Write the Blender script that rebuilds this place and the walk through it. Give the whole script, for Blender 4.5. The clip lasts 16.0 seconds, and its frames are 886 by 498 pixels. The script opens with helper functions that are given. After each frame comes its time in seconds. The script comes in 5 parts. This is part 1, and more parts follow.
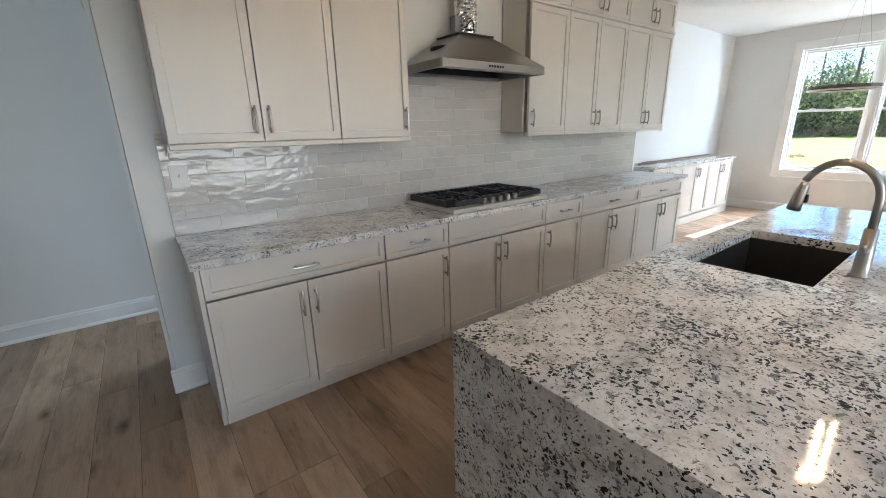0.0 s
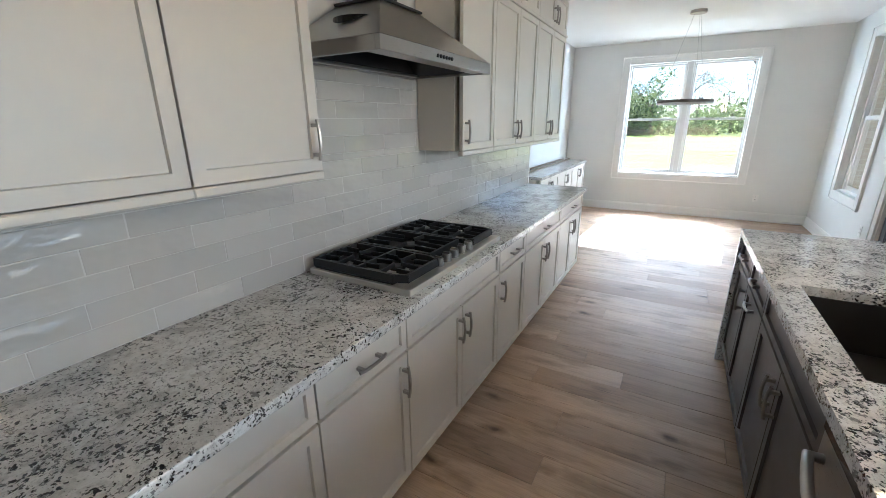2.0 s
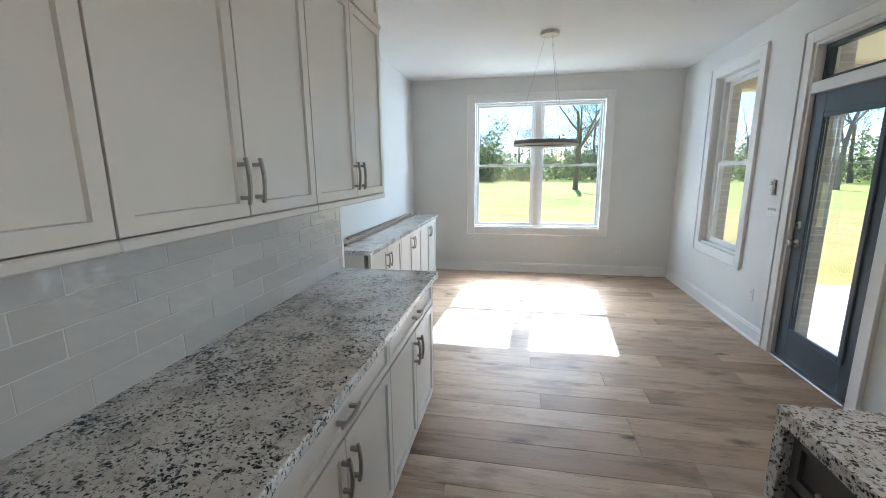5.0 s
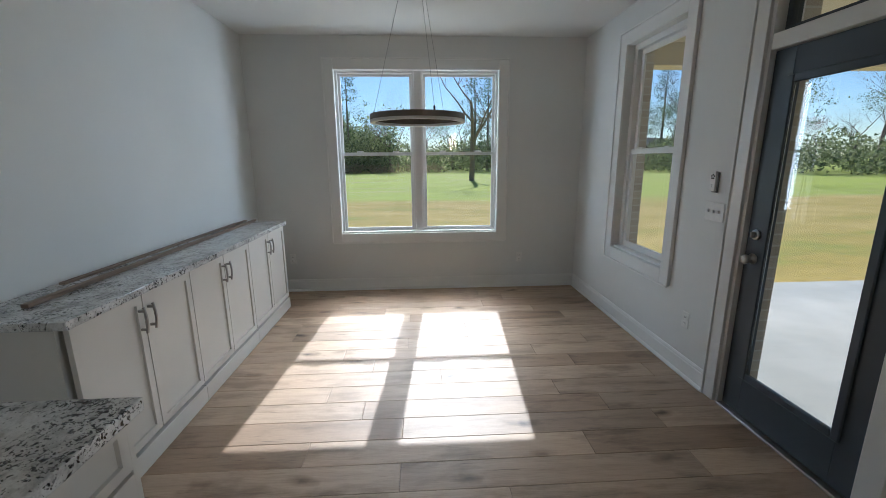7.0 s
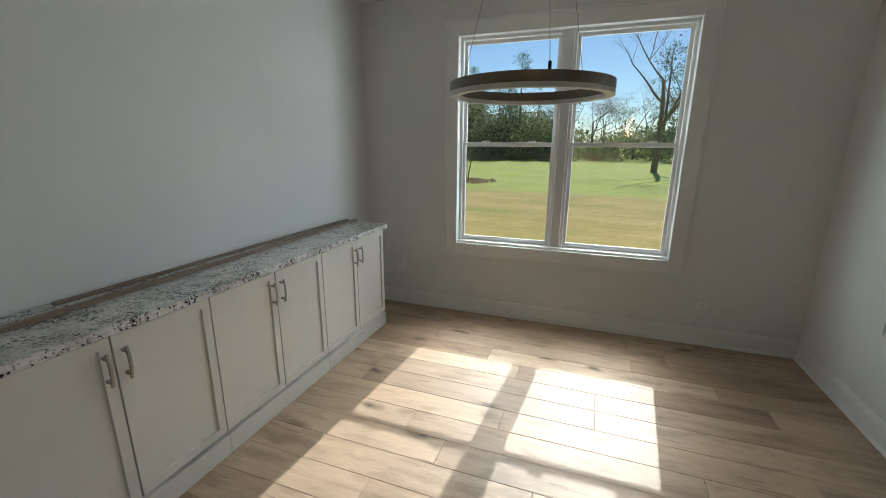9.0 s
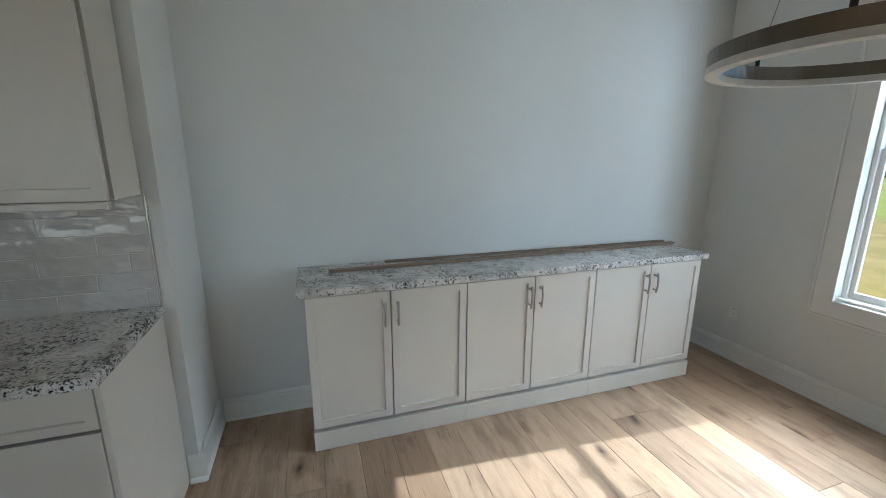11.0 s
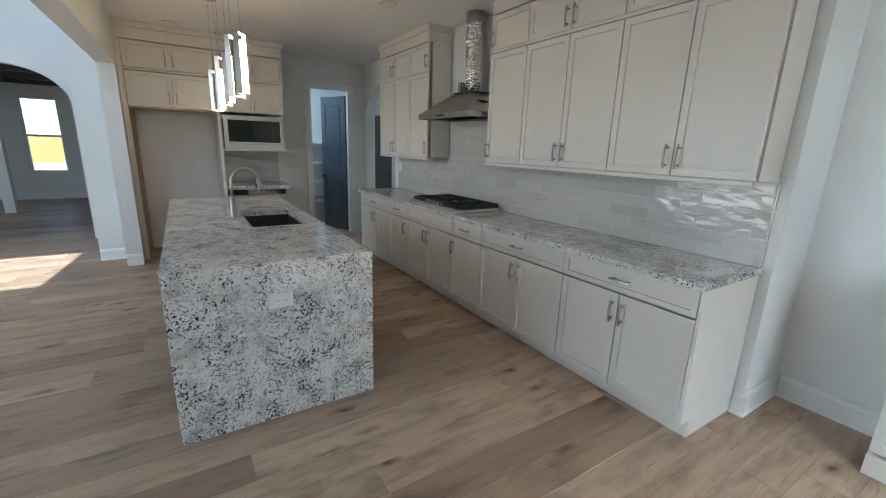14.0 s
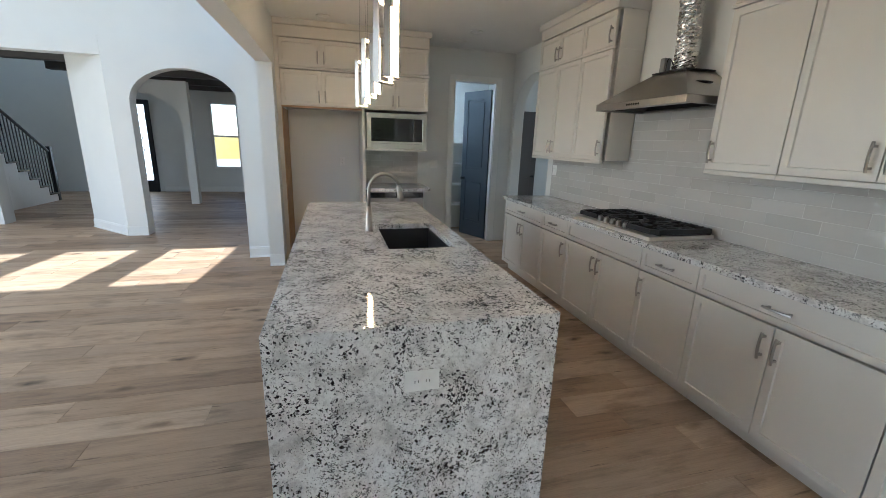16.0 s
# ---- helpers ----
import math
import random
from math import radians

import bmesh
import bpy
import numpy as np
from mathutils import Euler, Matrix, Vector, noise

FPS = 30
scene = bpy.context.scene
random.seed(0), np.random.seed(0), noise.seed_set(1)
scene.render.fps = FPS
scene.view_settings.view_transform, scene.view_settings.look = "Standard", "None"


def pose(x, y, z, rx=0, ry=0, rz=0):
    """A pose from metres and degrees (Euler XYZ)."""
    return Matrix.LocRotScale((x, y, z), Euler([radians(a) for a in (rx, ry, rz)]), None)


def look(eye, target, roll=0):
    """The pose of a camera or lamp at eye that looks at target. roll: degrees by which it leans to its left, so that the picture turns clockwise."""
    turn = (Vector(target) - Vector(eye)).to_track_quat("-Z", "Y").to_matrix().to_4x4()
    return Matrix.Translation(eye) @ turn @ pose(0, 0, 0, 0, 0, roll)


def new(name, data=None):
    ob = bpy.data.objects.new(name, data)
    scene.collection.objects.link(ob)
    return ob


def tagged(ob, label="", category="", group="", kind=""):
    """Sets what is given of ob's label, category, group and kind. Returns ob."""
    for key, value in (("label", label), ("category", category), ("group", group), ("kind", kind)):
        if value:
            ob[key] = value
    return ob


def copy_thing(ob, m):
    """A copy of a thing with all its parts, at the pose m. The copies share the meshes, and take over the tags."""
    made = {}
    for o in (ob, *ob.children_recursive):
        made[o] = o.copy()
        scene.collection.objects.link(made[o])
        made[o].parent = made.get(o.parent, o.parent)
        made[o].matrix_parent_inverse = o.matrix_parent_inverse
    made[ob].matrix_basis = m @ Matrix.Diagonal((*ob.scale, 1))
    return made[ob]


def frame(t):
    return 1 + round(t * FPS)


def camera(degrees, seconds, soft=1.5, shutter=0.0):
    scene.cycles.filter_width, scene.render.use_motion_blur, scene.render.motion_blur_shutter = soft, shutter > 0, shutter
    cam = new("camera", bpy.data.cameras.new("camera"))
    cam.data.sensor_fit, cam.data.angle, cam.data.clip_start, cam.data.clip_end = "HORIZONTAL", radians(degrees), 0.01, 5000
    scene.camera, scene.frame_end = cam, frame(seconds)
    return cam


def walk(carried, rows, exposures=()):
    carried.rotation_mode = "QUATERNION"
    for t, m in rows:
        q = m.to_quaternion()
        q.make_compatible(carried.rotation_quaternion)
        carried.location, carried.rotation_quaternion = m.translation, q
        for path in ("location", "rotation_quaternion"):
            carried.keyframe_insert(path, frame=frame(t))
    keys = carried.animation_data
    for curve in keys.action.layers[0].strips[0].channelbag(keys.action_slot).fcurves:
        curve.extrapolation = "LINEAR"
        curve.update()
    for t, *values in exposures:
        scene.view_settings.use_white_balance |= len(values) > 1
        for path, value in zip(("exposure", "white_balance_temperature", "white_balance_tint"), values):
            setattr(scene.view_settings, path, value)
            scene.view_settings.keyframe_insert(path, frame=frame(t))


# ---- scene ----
cam = camera(94.9, 16.0, soft=0.6)
PATH = [
    (0, (-0.071, 0.086, 1.438), (1.065, 1.632, 0.874), -1.4),
    (0.5, (-0.032, 0.42, 1.41), (1.21, 1.861, 0.793), -1.6),
    (1, (-0.032, 0.747, 1.439), (1.34, 2.047, 0.785), -1.4),
    (1.5, (0.054, 1.043, 1.493), (1.572, 2.175, 0.849), -1.0),
    (2, (0.305, 1.263, 1.563), (1.96, 2.216, 0.968), -0.5),
    (2.5, (0.529, 1.47, 1.554), (2.287, 2.273, 1.041), -0.9),
    (3, (0.812, 1.591, 1.568), (2.636, 2.276, 1.119), -0.9),
    (3.5, (1.137, 1.589, 1.573), (2.999, 2.199, 1.173), -0.8),
    (4, (1.479, 1.601, 1.556), (3.36, 2.168, 1.177), -1.0),
    (4.5, (1.876, 1.598, 1.551), (3.775, 2.097, 1.172), -0.7),
    (5, (2.241, 1.567, 1.538), (4.17, 1.928, 1.153), -0.5),
    (5.2, (2.375, 1.569, 1.523), (4.315, 1.862, 1.136), -0.8),
    (7.5, (4.017, 1.232, 1.514), (5.965, 1.102, 1.08), -0.2),
    (8, (4.352, 1.173, 1.54), (6.297, 1.187, 1.077), -0.1),
    (10.3, (5.124, 0.867, 1.573), (6.297, 2.416, 1.098), 0.3),
    (10.5, (5.185, 0.829, 1.573), (6.215, 2.477, 1.103), 0.1),
    (11, (5.296, 0.696, 1.553), (5.903, 2.549, 1.109), 0.1),
    (11.5, (5.313, 0.526, 1.551), (5.442, 2.472, 1.106), 0.5),
    (12, (5.339, 0.342, 1.566), (4.953, 2.252, 1.116), 1.0),
    (12.5, (5.476, 0.233, 1.557), (4.61, 1.978, 1.104), 1.2),
    (13, (5.571, 0.111, 1.55), (4.336, 1.615, 1.09), 1.5),
    (13.5, (5.598, -0.02, 1.515), (4.116, 1.24, 1.049), 1.8),
    (14, (5.544, -0.024, 1.516), (3.909, 1.022, 1.032), 1.9),
    (14.5, (5.425, 0.048, 1.516), (3.695, 0.918, 1.016), 2.0),
    (15, (5.182, 0.031, 1.516), (3.391, 0.76, 1.007), 1.9),
    (15.5, (4.895, 0.022, 1.523), (3.059, 0.63, 1.013), 1.8),
    (16, (4.615, 0.074, 1.511), (2.748, 0.582, 1.005), 1.9),
]
EXPOSURES = [(0, 2.42, 5700, 8), (1.5, 2.42, 5400, 6), (3, 2.35, 5350, 5), (5, 1.9, 5400, 5), (7.5, 0.5, 5800, 6), (8.2, 0.42, 6350, 3), (10.5, 0.9, 5550, 1), (11.5, 1.2, 5600, 5), (12.5, 1.8, 5600, 6), (14, 2.05, 5400, 4), (16, 2.2, 5600, 5)]
walk(cam, [(t, look(eye, target, roll)) for t, eye, target, roll in PATH], EXPOSURES)

# ---- world, sun and fill lamps ----
SUN_DIR = Vector((1.0, -0.078, 0.835)).normalized()
world = bpy.data.worlds.new("sky")
scene.world = world
world.use_nodes = True
wn = world.node_tree.nodes
sky = wn.new("ShaderNodeTexSky")
sky.sky_type, sky.sun_disc = "NISHITA", False
sky.air_density, sky.dust_density, sky.ozone_density = 1.0, 0.1, 4.0
sky.sun_elevation = math.asin(SUN_DIR.z)
sky.sun_rotation = math.atan2(SUN_DIR.x, SUN_DIR.y)
world.node_tree.links.new(sky.outputs[0], wn["Background"].inputs[0])
wn["Background"].inputs[1].default_value = 0.07
sun = new("sun", bpy.data.lights.new("sun", "SUN"))
sun.data.energy, sun.data.angle, sun.data.color = 3.2, radians(0.5), (1.0, 0.965, 0.92)
sun.matrix_world = look(SUN_DIR * 50, (0, 0, 0))


def fill_light(at, target, w, h, power, color=(0.72, 0.86, 1.0)):
    """An added area lamp: sky fill at openings, plain fill elsewhere."""
    lamp = new("fill_lamp", bpy.data.lights.new("fill_lamp", "AREA"))
    lamp.data.shape, lamp.data.size, lamp.data.size_y = "RECTANGLE", w, h
    lamp.data.energy, lamp.data.color = power, color
    lamp.matrix_world = look(at, target)
    return lamp


# ---- plan, metres ----
CEIL = 2.80
WALL_N = 2.69            # range wall
DIN_N = 3.165            # dining wall behind the sideboard
DIN_E = 8.365            # dining window wall
WALL_S = -0.535          # patio-door wall and header line
KIT_W = -1.38            # pantry and fridge wall
KX0, KX1 = -0.10, 4.70   # ends of the range wall
GR_CEIL = 5.9            # two-storey room

# sky fill added at dining window, above and beside what the walk looks at
fill_light((9.25, -0.65, 1.65), (7.0, 2.7, 1.1), 1.4, 1.9, 56, (0.80, 0.90, 1.0))
fill_light((9.15, 3.65, 1.65), (7.0, 0.2, 1.4), 1.5, 1.9, 46, (0.80, 0.90, 1.0))
fill_light((12.6, 1.30, 5.4), (3.4, 1.30, 0.2), 7.0, 2.2, 115, (0.76, 0.88, 1.0))
# bluish sky fill added at the high east windows
fill_light((4.72, -3.35, 4.62), (0.0, -3.2, 0.5), 3.3, 1.3, 15, (0.36, 0.62, 1.0))
# neutral fill added in the unseen south openings for the cabinet fronts
fill_light((1.8, -8.06, 3.6), (2.05, 2.0, 1.6), 4.0, 1.4, 19, (1.0, 0.985, 0.97))
fill_light((1.3, -8.06, 1.35), (1.9, 2.0, 1.5), 5.6, 2.1, 35, (1.0, 0.985, 0.97))
# fill lamp added at the hall's solid end wall, no window there
fill_light((2.86, 3.66, 1.5), (-1.0, 3.66, 1.2), 0.8, 1.8, 9, (0.80, 0.90, 1.0))
# weak fill lamp added in the stair hall, solid wall behind it
fill_light((-5.2, -7.9, 3.2), (-5.0, -4.0, 0.5), 2.0, 2.0, 5)
# unseen fill lamp added under the pantry ceiling
fill_light((-1.9, 1.3, CEIL - 0.02), (-1.9, 1.3, 0.0), 0.3, 0.3, 4)

# ---- materials ----
def material(name):
    m = bpy.data.materials.new(name)
    m.use_nodes = True
    nt = m.node_tree
    return m, nt, nt.nodes["Principled BSDF"]


def node(nt, kind, **inputs):
    n = nt.nodes.new(kind)
    for key, value in inputs.items():
        n.inputs[key.replace("_", " ")].default_value = value
    return n


def ramp(nt, source, stops):
    r = nt.nodes.new("ShaderNodeValToRGB")
    while len(r.color_ramp.elements) < len(stops):
        r.color_ramp.elements.new(0.5)
    for e, (at, c) in zip(r.color_ramp.elements, stops):
        e.position, e.color = at, (*c, 1)
    nt.links.new(source, r.inputs[0])
    return r


def mix(nt, a, b, fac, how="MIX"):
    n = nt.nodes.new("ShaderNodeMix")
    n.data_type, n.blend_type = "RGBA", how
    for sock, v in ((n.inputs[0], fac), (n.inputs[6], a), (n.inputs[7], b)):
        if hasattr(v, "links"):
            nt.links.new(v, sock)
        elif isinstance(v, (int, float)):
            sock.default_value = v
        else:
            sock.default_value = (*v, 1)
    return n.outputs[2]


def bump(nt, bsdf, height, strength, distance=0.002):
    b = node(nt, "ShaderNodeBump", Strength=strength, Distance=distance)
    nt.links.new(height, b.inputs["Height"])
    nt.links.new(b.outputs[0], bsdf.inputs["Normal"])


def coords(nt, scale=(1, 1, 1), which="Object"):
    tc = nt.nodes.new("ShaderNodeTexCoord")
    mp = nt.nodes.new("ShaderNodeMapping")
    mp.inputs["Scale"].default_value = scale
    nt.links.new(tc.outputs[which], mp.inputs[0])
    return mp.outputs[0]


def noisy(nt, vec, scale, detail=4.0, rough=0.55):
    n = node(nt, "ShaderNodeTexNoise", Scale=scale, Detail=detail, Roughness=rough)
    nt.links.new(vec, n.inputs["Vector"])
    return n.outputs[0]


def painted(name, color, rough, grain=180.0, relief=0.12, vary=0.05):
    """Paint: slight blotches of tone and a fine roller relief."""
    m, nt, b = material(name)
    v = coords(nt)
    big = noisy(nt, v, 1.3, 3)
    low = tuple(c * (1 - vary) for c in color)
    nt.links.new(ramp(nt, big, [(0.3, low), (0.7, color)]).outputs[0], b.inputs["Base Color"])
    r = node(nt, "ShaderNodeMapRange", To_Min=rough - 0.06, To_Max=rough + 0.06)
    nt.links.new(noisy(nt, v, 9, 4), r.inputs[0])
    nt.links.new(r.outputs[0], b.inputs["Roughness"])
    bump(nt, b, noisy(nt, v, grain, 3), relief, 0.001)
    return m


def metal(name, color, rough, stretch=(1, 1, 1)):
    m, nt, b = material(name)
    b.inputs["Metallic"].default_value = 1
    v = coords(nt, stretch)
    r = node(nt, "ShaderNodeMapRange", To_Min=rough * 0.9, To_Max=rough * 1.15)
    n = noisy(nt, v, 90, 3)
    nt.links.new(n, r.inputs[0])
    nt.links.new(r.outputs[0], b.inputs["Roughness"])
    nt.links.new(ramp(nt, n, [(0.2, tuple(c * 0.96 for c in color)), (0.8, color)]).outputs[0], b.inputs["Base Color"])
    return m


def plain(name, color, rough=0.5, metallic=0.0):
    m, nt, b = material(name)
    v = coords(nt)
    n = noisy(nt, v, 14, 3)
    nt.links.new(ramp(nt, n, [(0.3, tuple(c * 0.85 for c in color)), (0.7, color)]).outputs[0], b.inputs["Base Color"])
    b.inputs["Roughness"].default_value, b.inputs["Metallic"].default_value = rough, metallic
    return m


def granite_material():
    m, nt, b = material("granite")
    v = coords(nt)
    warp = node(nt, "ShaderNodeTexNoise", Scale=6.0, Detail=2.0)
    nt.links.new(v, warp.inputs["Vector"])
    add = nt.nodes.new("ShaderNodeVectorMath")
    add.operation = "MULTIPLY_ADD"
    nt.links.new(warp.outputs[1], add.inputs[0])
    add.inputs[1].default_value = (0.06, 0.06, 0.06)
    nt.links.new(v, add.inputs[2])
    w = add.outputs[0]
    cloud = ramp(nt, noisy(nt, w, 9, 5, 0.62), [(0.34, (0.50, 0.485, 0.465)), (0.47, (0.69, 0.675, 0.65)), (0.60, (0.78, 0.77, 0.745))])
    grey = ramp(nt, noisy(nt, w, 55, 4, 0.62), [(0.38, (0.42, 0.41, 0.40)), (0.50, (1, 1, 1))])
    fine = ramp(nt, noisy(nt, w, 210, 2, 0.6), [(0.36, (0.6, 0.59, 0.58)), (0.50, (1, 1, 1))])
    base = mix(nt, cloud.outputs[0], grey.outputs[0], 0.36, "MULTIPLY")
    base = mix(nt, base, fine.outputs[0], 0.30, "MULTIPLY")
    region = noisy(nt, w, 7, 4, 0.65)
    jag = node(nt, "ShaderNodeTexNoise", Scale=70.0, Detail=3.0)
    nt.links.new(v, jag.inputs["Vector"])
    rough_edge = nt.nodes.new("ShaderNodeVectorMath")
    rough_edge.operation = "MULTIPLY_ADD"
    nt.links.new(jag.outputs[1], rough_edge.inputs[0])
    rough_edge.inputs[1].default_value = (0.022, 0.022, 0.022)
    nt.links.new(w, rough_edge.inputs[2])

    def flecks(scale, limit):
        """Dark crystals: grains of a cell pattern, more of them where the stone is busy."""
        vor = node(nt, "ShaderNodeTexVoronoi", Scale=scale)
        nt.links.new(rough_edge.outputs[0], vor.inputs["Vector"])
        pick = nt.nodes.new("ShaderNodeSeparateColor")
        nt.links.new(vor.outputs["Color"], pick.inputs[0])
        s = nt.nodes.new("ShaderNodeMath")
        s.operation = "MULTIPLY_ADD"
        nt.links.new(pick.outputs[0], s.inputs[0])
        s.inputs[1].default_value = 0.55
        nt.links.new(vor.outputs["Distance"], s.inputs[2])
        d = nt.nodes.new("ShaderNodeMath")
        d.operation = "MULTIPLY_ADD"
        nt.links.new(region, d.inputs[0])
        d.inputs[1].default_value = -1.0
        nt.links.new(s.outputs[0], d.inputs[2])
        shift = nt.nodes.new("ShaderNodeMath")
        shift.operation = "ADD"
        nt.links.new(d.outputs[0], shift.inputs[0])
        shift.inputs[1].default_value = 0.52
        return ramp(nt, shift.outputs[0], [(limit - 0.02, (1, 1, 1)), (limit + 0.02, (0, 0, 0))]).outputs[0]

    def blotch(scale, weight, limit):
        """Branching dark mineral clots, thicker where the stone is busy."""
        f = nt.nodes.new("ShaderNodeMath")
        f.operation = "MULTIPLY_ADD"
        nt.links.new(region, f.inputs[0])
        f.inputs[1].default_value = -weight
        nt.links.new(noisy(nt, rough_edge.outputs[0], scale, 3, 0.6), f.inputs[2])
        return ramp(nt, f.outputs[0], [(limit - 0.012, (1, 1, 1)), (limit + 0.012, (0, 0, 0))]).outputs[0]
    col = mix(nt, base, (0.24, 0.235, 0.23), blotch(46.0, 0.22, 0.275))
    col = mix(nt, col, (0.10, 0.097, 0.095), flecks(120.0, 0.41))
    col = mix(nt, col, (0.018, 0.017, 0.020), blotch(66.0, 0.28, 0.214))
    col = mix(nt, col, (0.018, 0.017, 0.020), flecks(80.0, 0.44))
    rust = ramp(nt, noisy(nt, w, 30, 3), [(0.64, (0, 0, 0)), (0.74, (0.45, 0.45, 0.45))])
    col = mix(nt, col, (0.36, 0.30, 0.24), rust.outputs[0])
    nt.links.new(col, b.inputs["Base Color"])
    b.inputs["Roughness"].default_value = 0.06
    b.inputs["IOR"].default_value = 1.55
    bump(nt, b, noisy(nt, v, 5, 2), 0.02, 0.002)
    return m


def plank_material():
    m, nt, b = material("oak_plank")
    info = nt.nodes.new("ShaderNodeObjectInfo")
    geo = nt.nodes.new("ShaderNodeNewGeometry")
    a = nt.nodes.new("ShaderNodeMath")
    a.operation = "ADD"
    nt.links.new(info.outputs["Random"], a.inputs[0])
    nt.links.new(geo.outputs["Random Per Island"], a.inputs[1])
    rnd = nt.nodes.new("ShaderNodeMath")
    rnd.operation = "FRACT"
    nt.links.new(a.outputs[0], rnd.inputs[0])
    tc = nt.nodes.new("ShaderNodeTexCoord")
    shift = nt.nodes.new("ShaderNodeVectorMath")
    shift.operation = "MULTIPLY_ADD"
    nt.links.new(rnd.outputs[0], shift.inputs[0])
    shift.inputs[1].default_value = (37.0, 91.0, 13.0)
    nt.links.new(tc.outputs["Object"], shift.inputs[2])

    def stretched(s):
        mp = nt.nodes.new("ShaderNodeMapping")
        mp.inputs["Scale"].default_value = s
        nt.links.new(shift.outputs[0], mp.inputs[0])
        return mp.outputs[0]
    tone = ramp(nt, rnd.outputs[0], [(0.0, (0.29, 0.195, 0.128)), (0.3, (0.41, 0.288, 0.193)), (0.65, (0.51, 0.375, 0.262)), (1.0, (0.335, 0.24, 0.168))])
    streak = ramp(nt, noisy(nt, stretched((7, 0.8, 1)), 2.2, 6, 0.62), [(0.30, (0.50, 0.47, 0.45)), (0.46, (0.92, 0.92, 0.92)), (0.70, (1.18, 1.17, 1.15))])
    col = mix(nt, tone.outputs[0], streak.outputs[0], 0.62, "MULTIPLY")
    smoke = ramp(nt, noisy(nt, stretched((5.5, 1.7, 1)), 1.3, 5, 0.6), [(0.33, (0.30, 0.28, 0.27)), (0.47, (1, 1, 1))])
    col = mix(nt, col, smoke.outputs[0], 0.48, "MULTIPLY")
    grain = ramp(nt, noisy(nt, stretched((60, 2.0, 1)), 4, 4, 0.7), [(0.35, (0.74, 0.72, 0.70)), (0.55, (1, 1, 1))])
    col = mix(nt, col, grain.outputs[0], 0.65, "MULTIPLY")
    wob = node(nt, "ShaderNodeTexNoise", Scale=9.0, Detail=3.0)
    nt.links.new(shift.outputs[0], wob.inputs["Vector"])
    bend = nt.nodes.new("ShaderNodeVectorMath")
    bend.operation = "MULTIPLY_ADD"
    nt.links.new(wob.outputs[1], bend.inputs[0])
    bend.inputs[1].default_value = (0.35, 0.35, 0.0)
    nt.links.new(stretched((6.0, 2.4, 1)), bend.inputs[2])
    vor = node(nt, "ShaderNodeTexVoronoi", Scale=0.8)
    nt.links.new(bend.outputs[0], vor.inputs["Vector"])
    knot = ramp(nt, vor.outputs["Distance"], [(0.03, (0.08, 0.06, 0.05)), (0.10, (0.55, 0.52, 0.50)), (0.20, (1, 1, 1))])
    col = mix(nt, col, knot.outputs[0], 0.9, "MULTIPLY")
    crack = ramp(nt, noisy(nt, stretched((30, 1.5, 1)), 2.0, 5, 0.6), [(0.29, (0.30, 0.26, 0.23)), (0.355, (1, 1, 1))])
    col = mix(nt, col, crack.outputs[0], 0.75, "MULTIPLY")
    nt.links.new(col, b.inputs["Base Color"])
    r = node(nt, "ShaderNodeMapRange", To_Min=0.42, To_Max=0.58)
    nt.links.new(noisy(nt, stretched((20, 2, 1)), 3, 3), r.inputs[0])
    nt.links.new(r.outputs[0], b.inputs["Roughness"])
    b.inputs["Specular IOR Level"].default_value = 0.44
    bump(nt, b, noisy(nt, stretched((70, 3, 1)), 4, 3), 0.15, 0.001)
    return m


def tile_material():
    m, nt, b = material("glazed_tile")
    info = nt.nodes.new("ShaderNodeObjectInfo")
    nt.links.new(ramp(nt, info.outputs["Random"], [(0, (0.475, 0.455, 0.425)), (1, (0.545, 0.525, 0.495))]).outputs[0], b.inputs["Base Color"])
    b.inputs["Roughness"].default_value = 0.035
    b.inputs["IOR"].default_value = 1.6
    tc = nt.nodes.new("ShaderNodeTexCoord")
    shift = nt.nodes.new("ShaderNodeVectorMath")
    shift.operation = "MULTIPLY_ADD"
    nt.links.new(info.outputs["Random"], shift.inputs[0])
    shift.inputs[1].default_value = (51.0, 7.0, 23.0)
    nt.links.new(tc.outputs["Object"], shift.inputs[2])
    mp = nt.nodes.new("ShaderNodeMapping")
    mp.inputs["Scale"].default_value = (0.6, 1, 1)
    nt.links.new(shift.outputs[0], mp.inputs[0])
    bump(nt, b, noisy(nt, mp.outputs[0], 15, 2, 0.5), 1.0, 0.0065)
    return m


def glass_material(name="window_glass", tint=(1, 1, 1)):
    m, nt, b = material(name)
    b.inputs["Base Color"].default_value = (*tint, 1)
    b.inputs["Roughness"].default_value = 0.0
    b.inputs["Transmission Weight"].default_value = 1.0
    b.inputs["IOR"].default_value = 1.45
    return m


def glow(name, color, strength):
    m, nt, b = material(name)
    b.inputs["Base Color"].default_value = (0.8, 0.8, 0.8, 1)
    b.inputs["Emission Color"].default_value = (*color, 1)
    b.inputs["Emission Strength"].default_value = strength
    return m


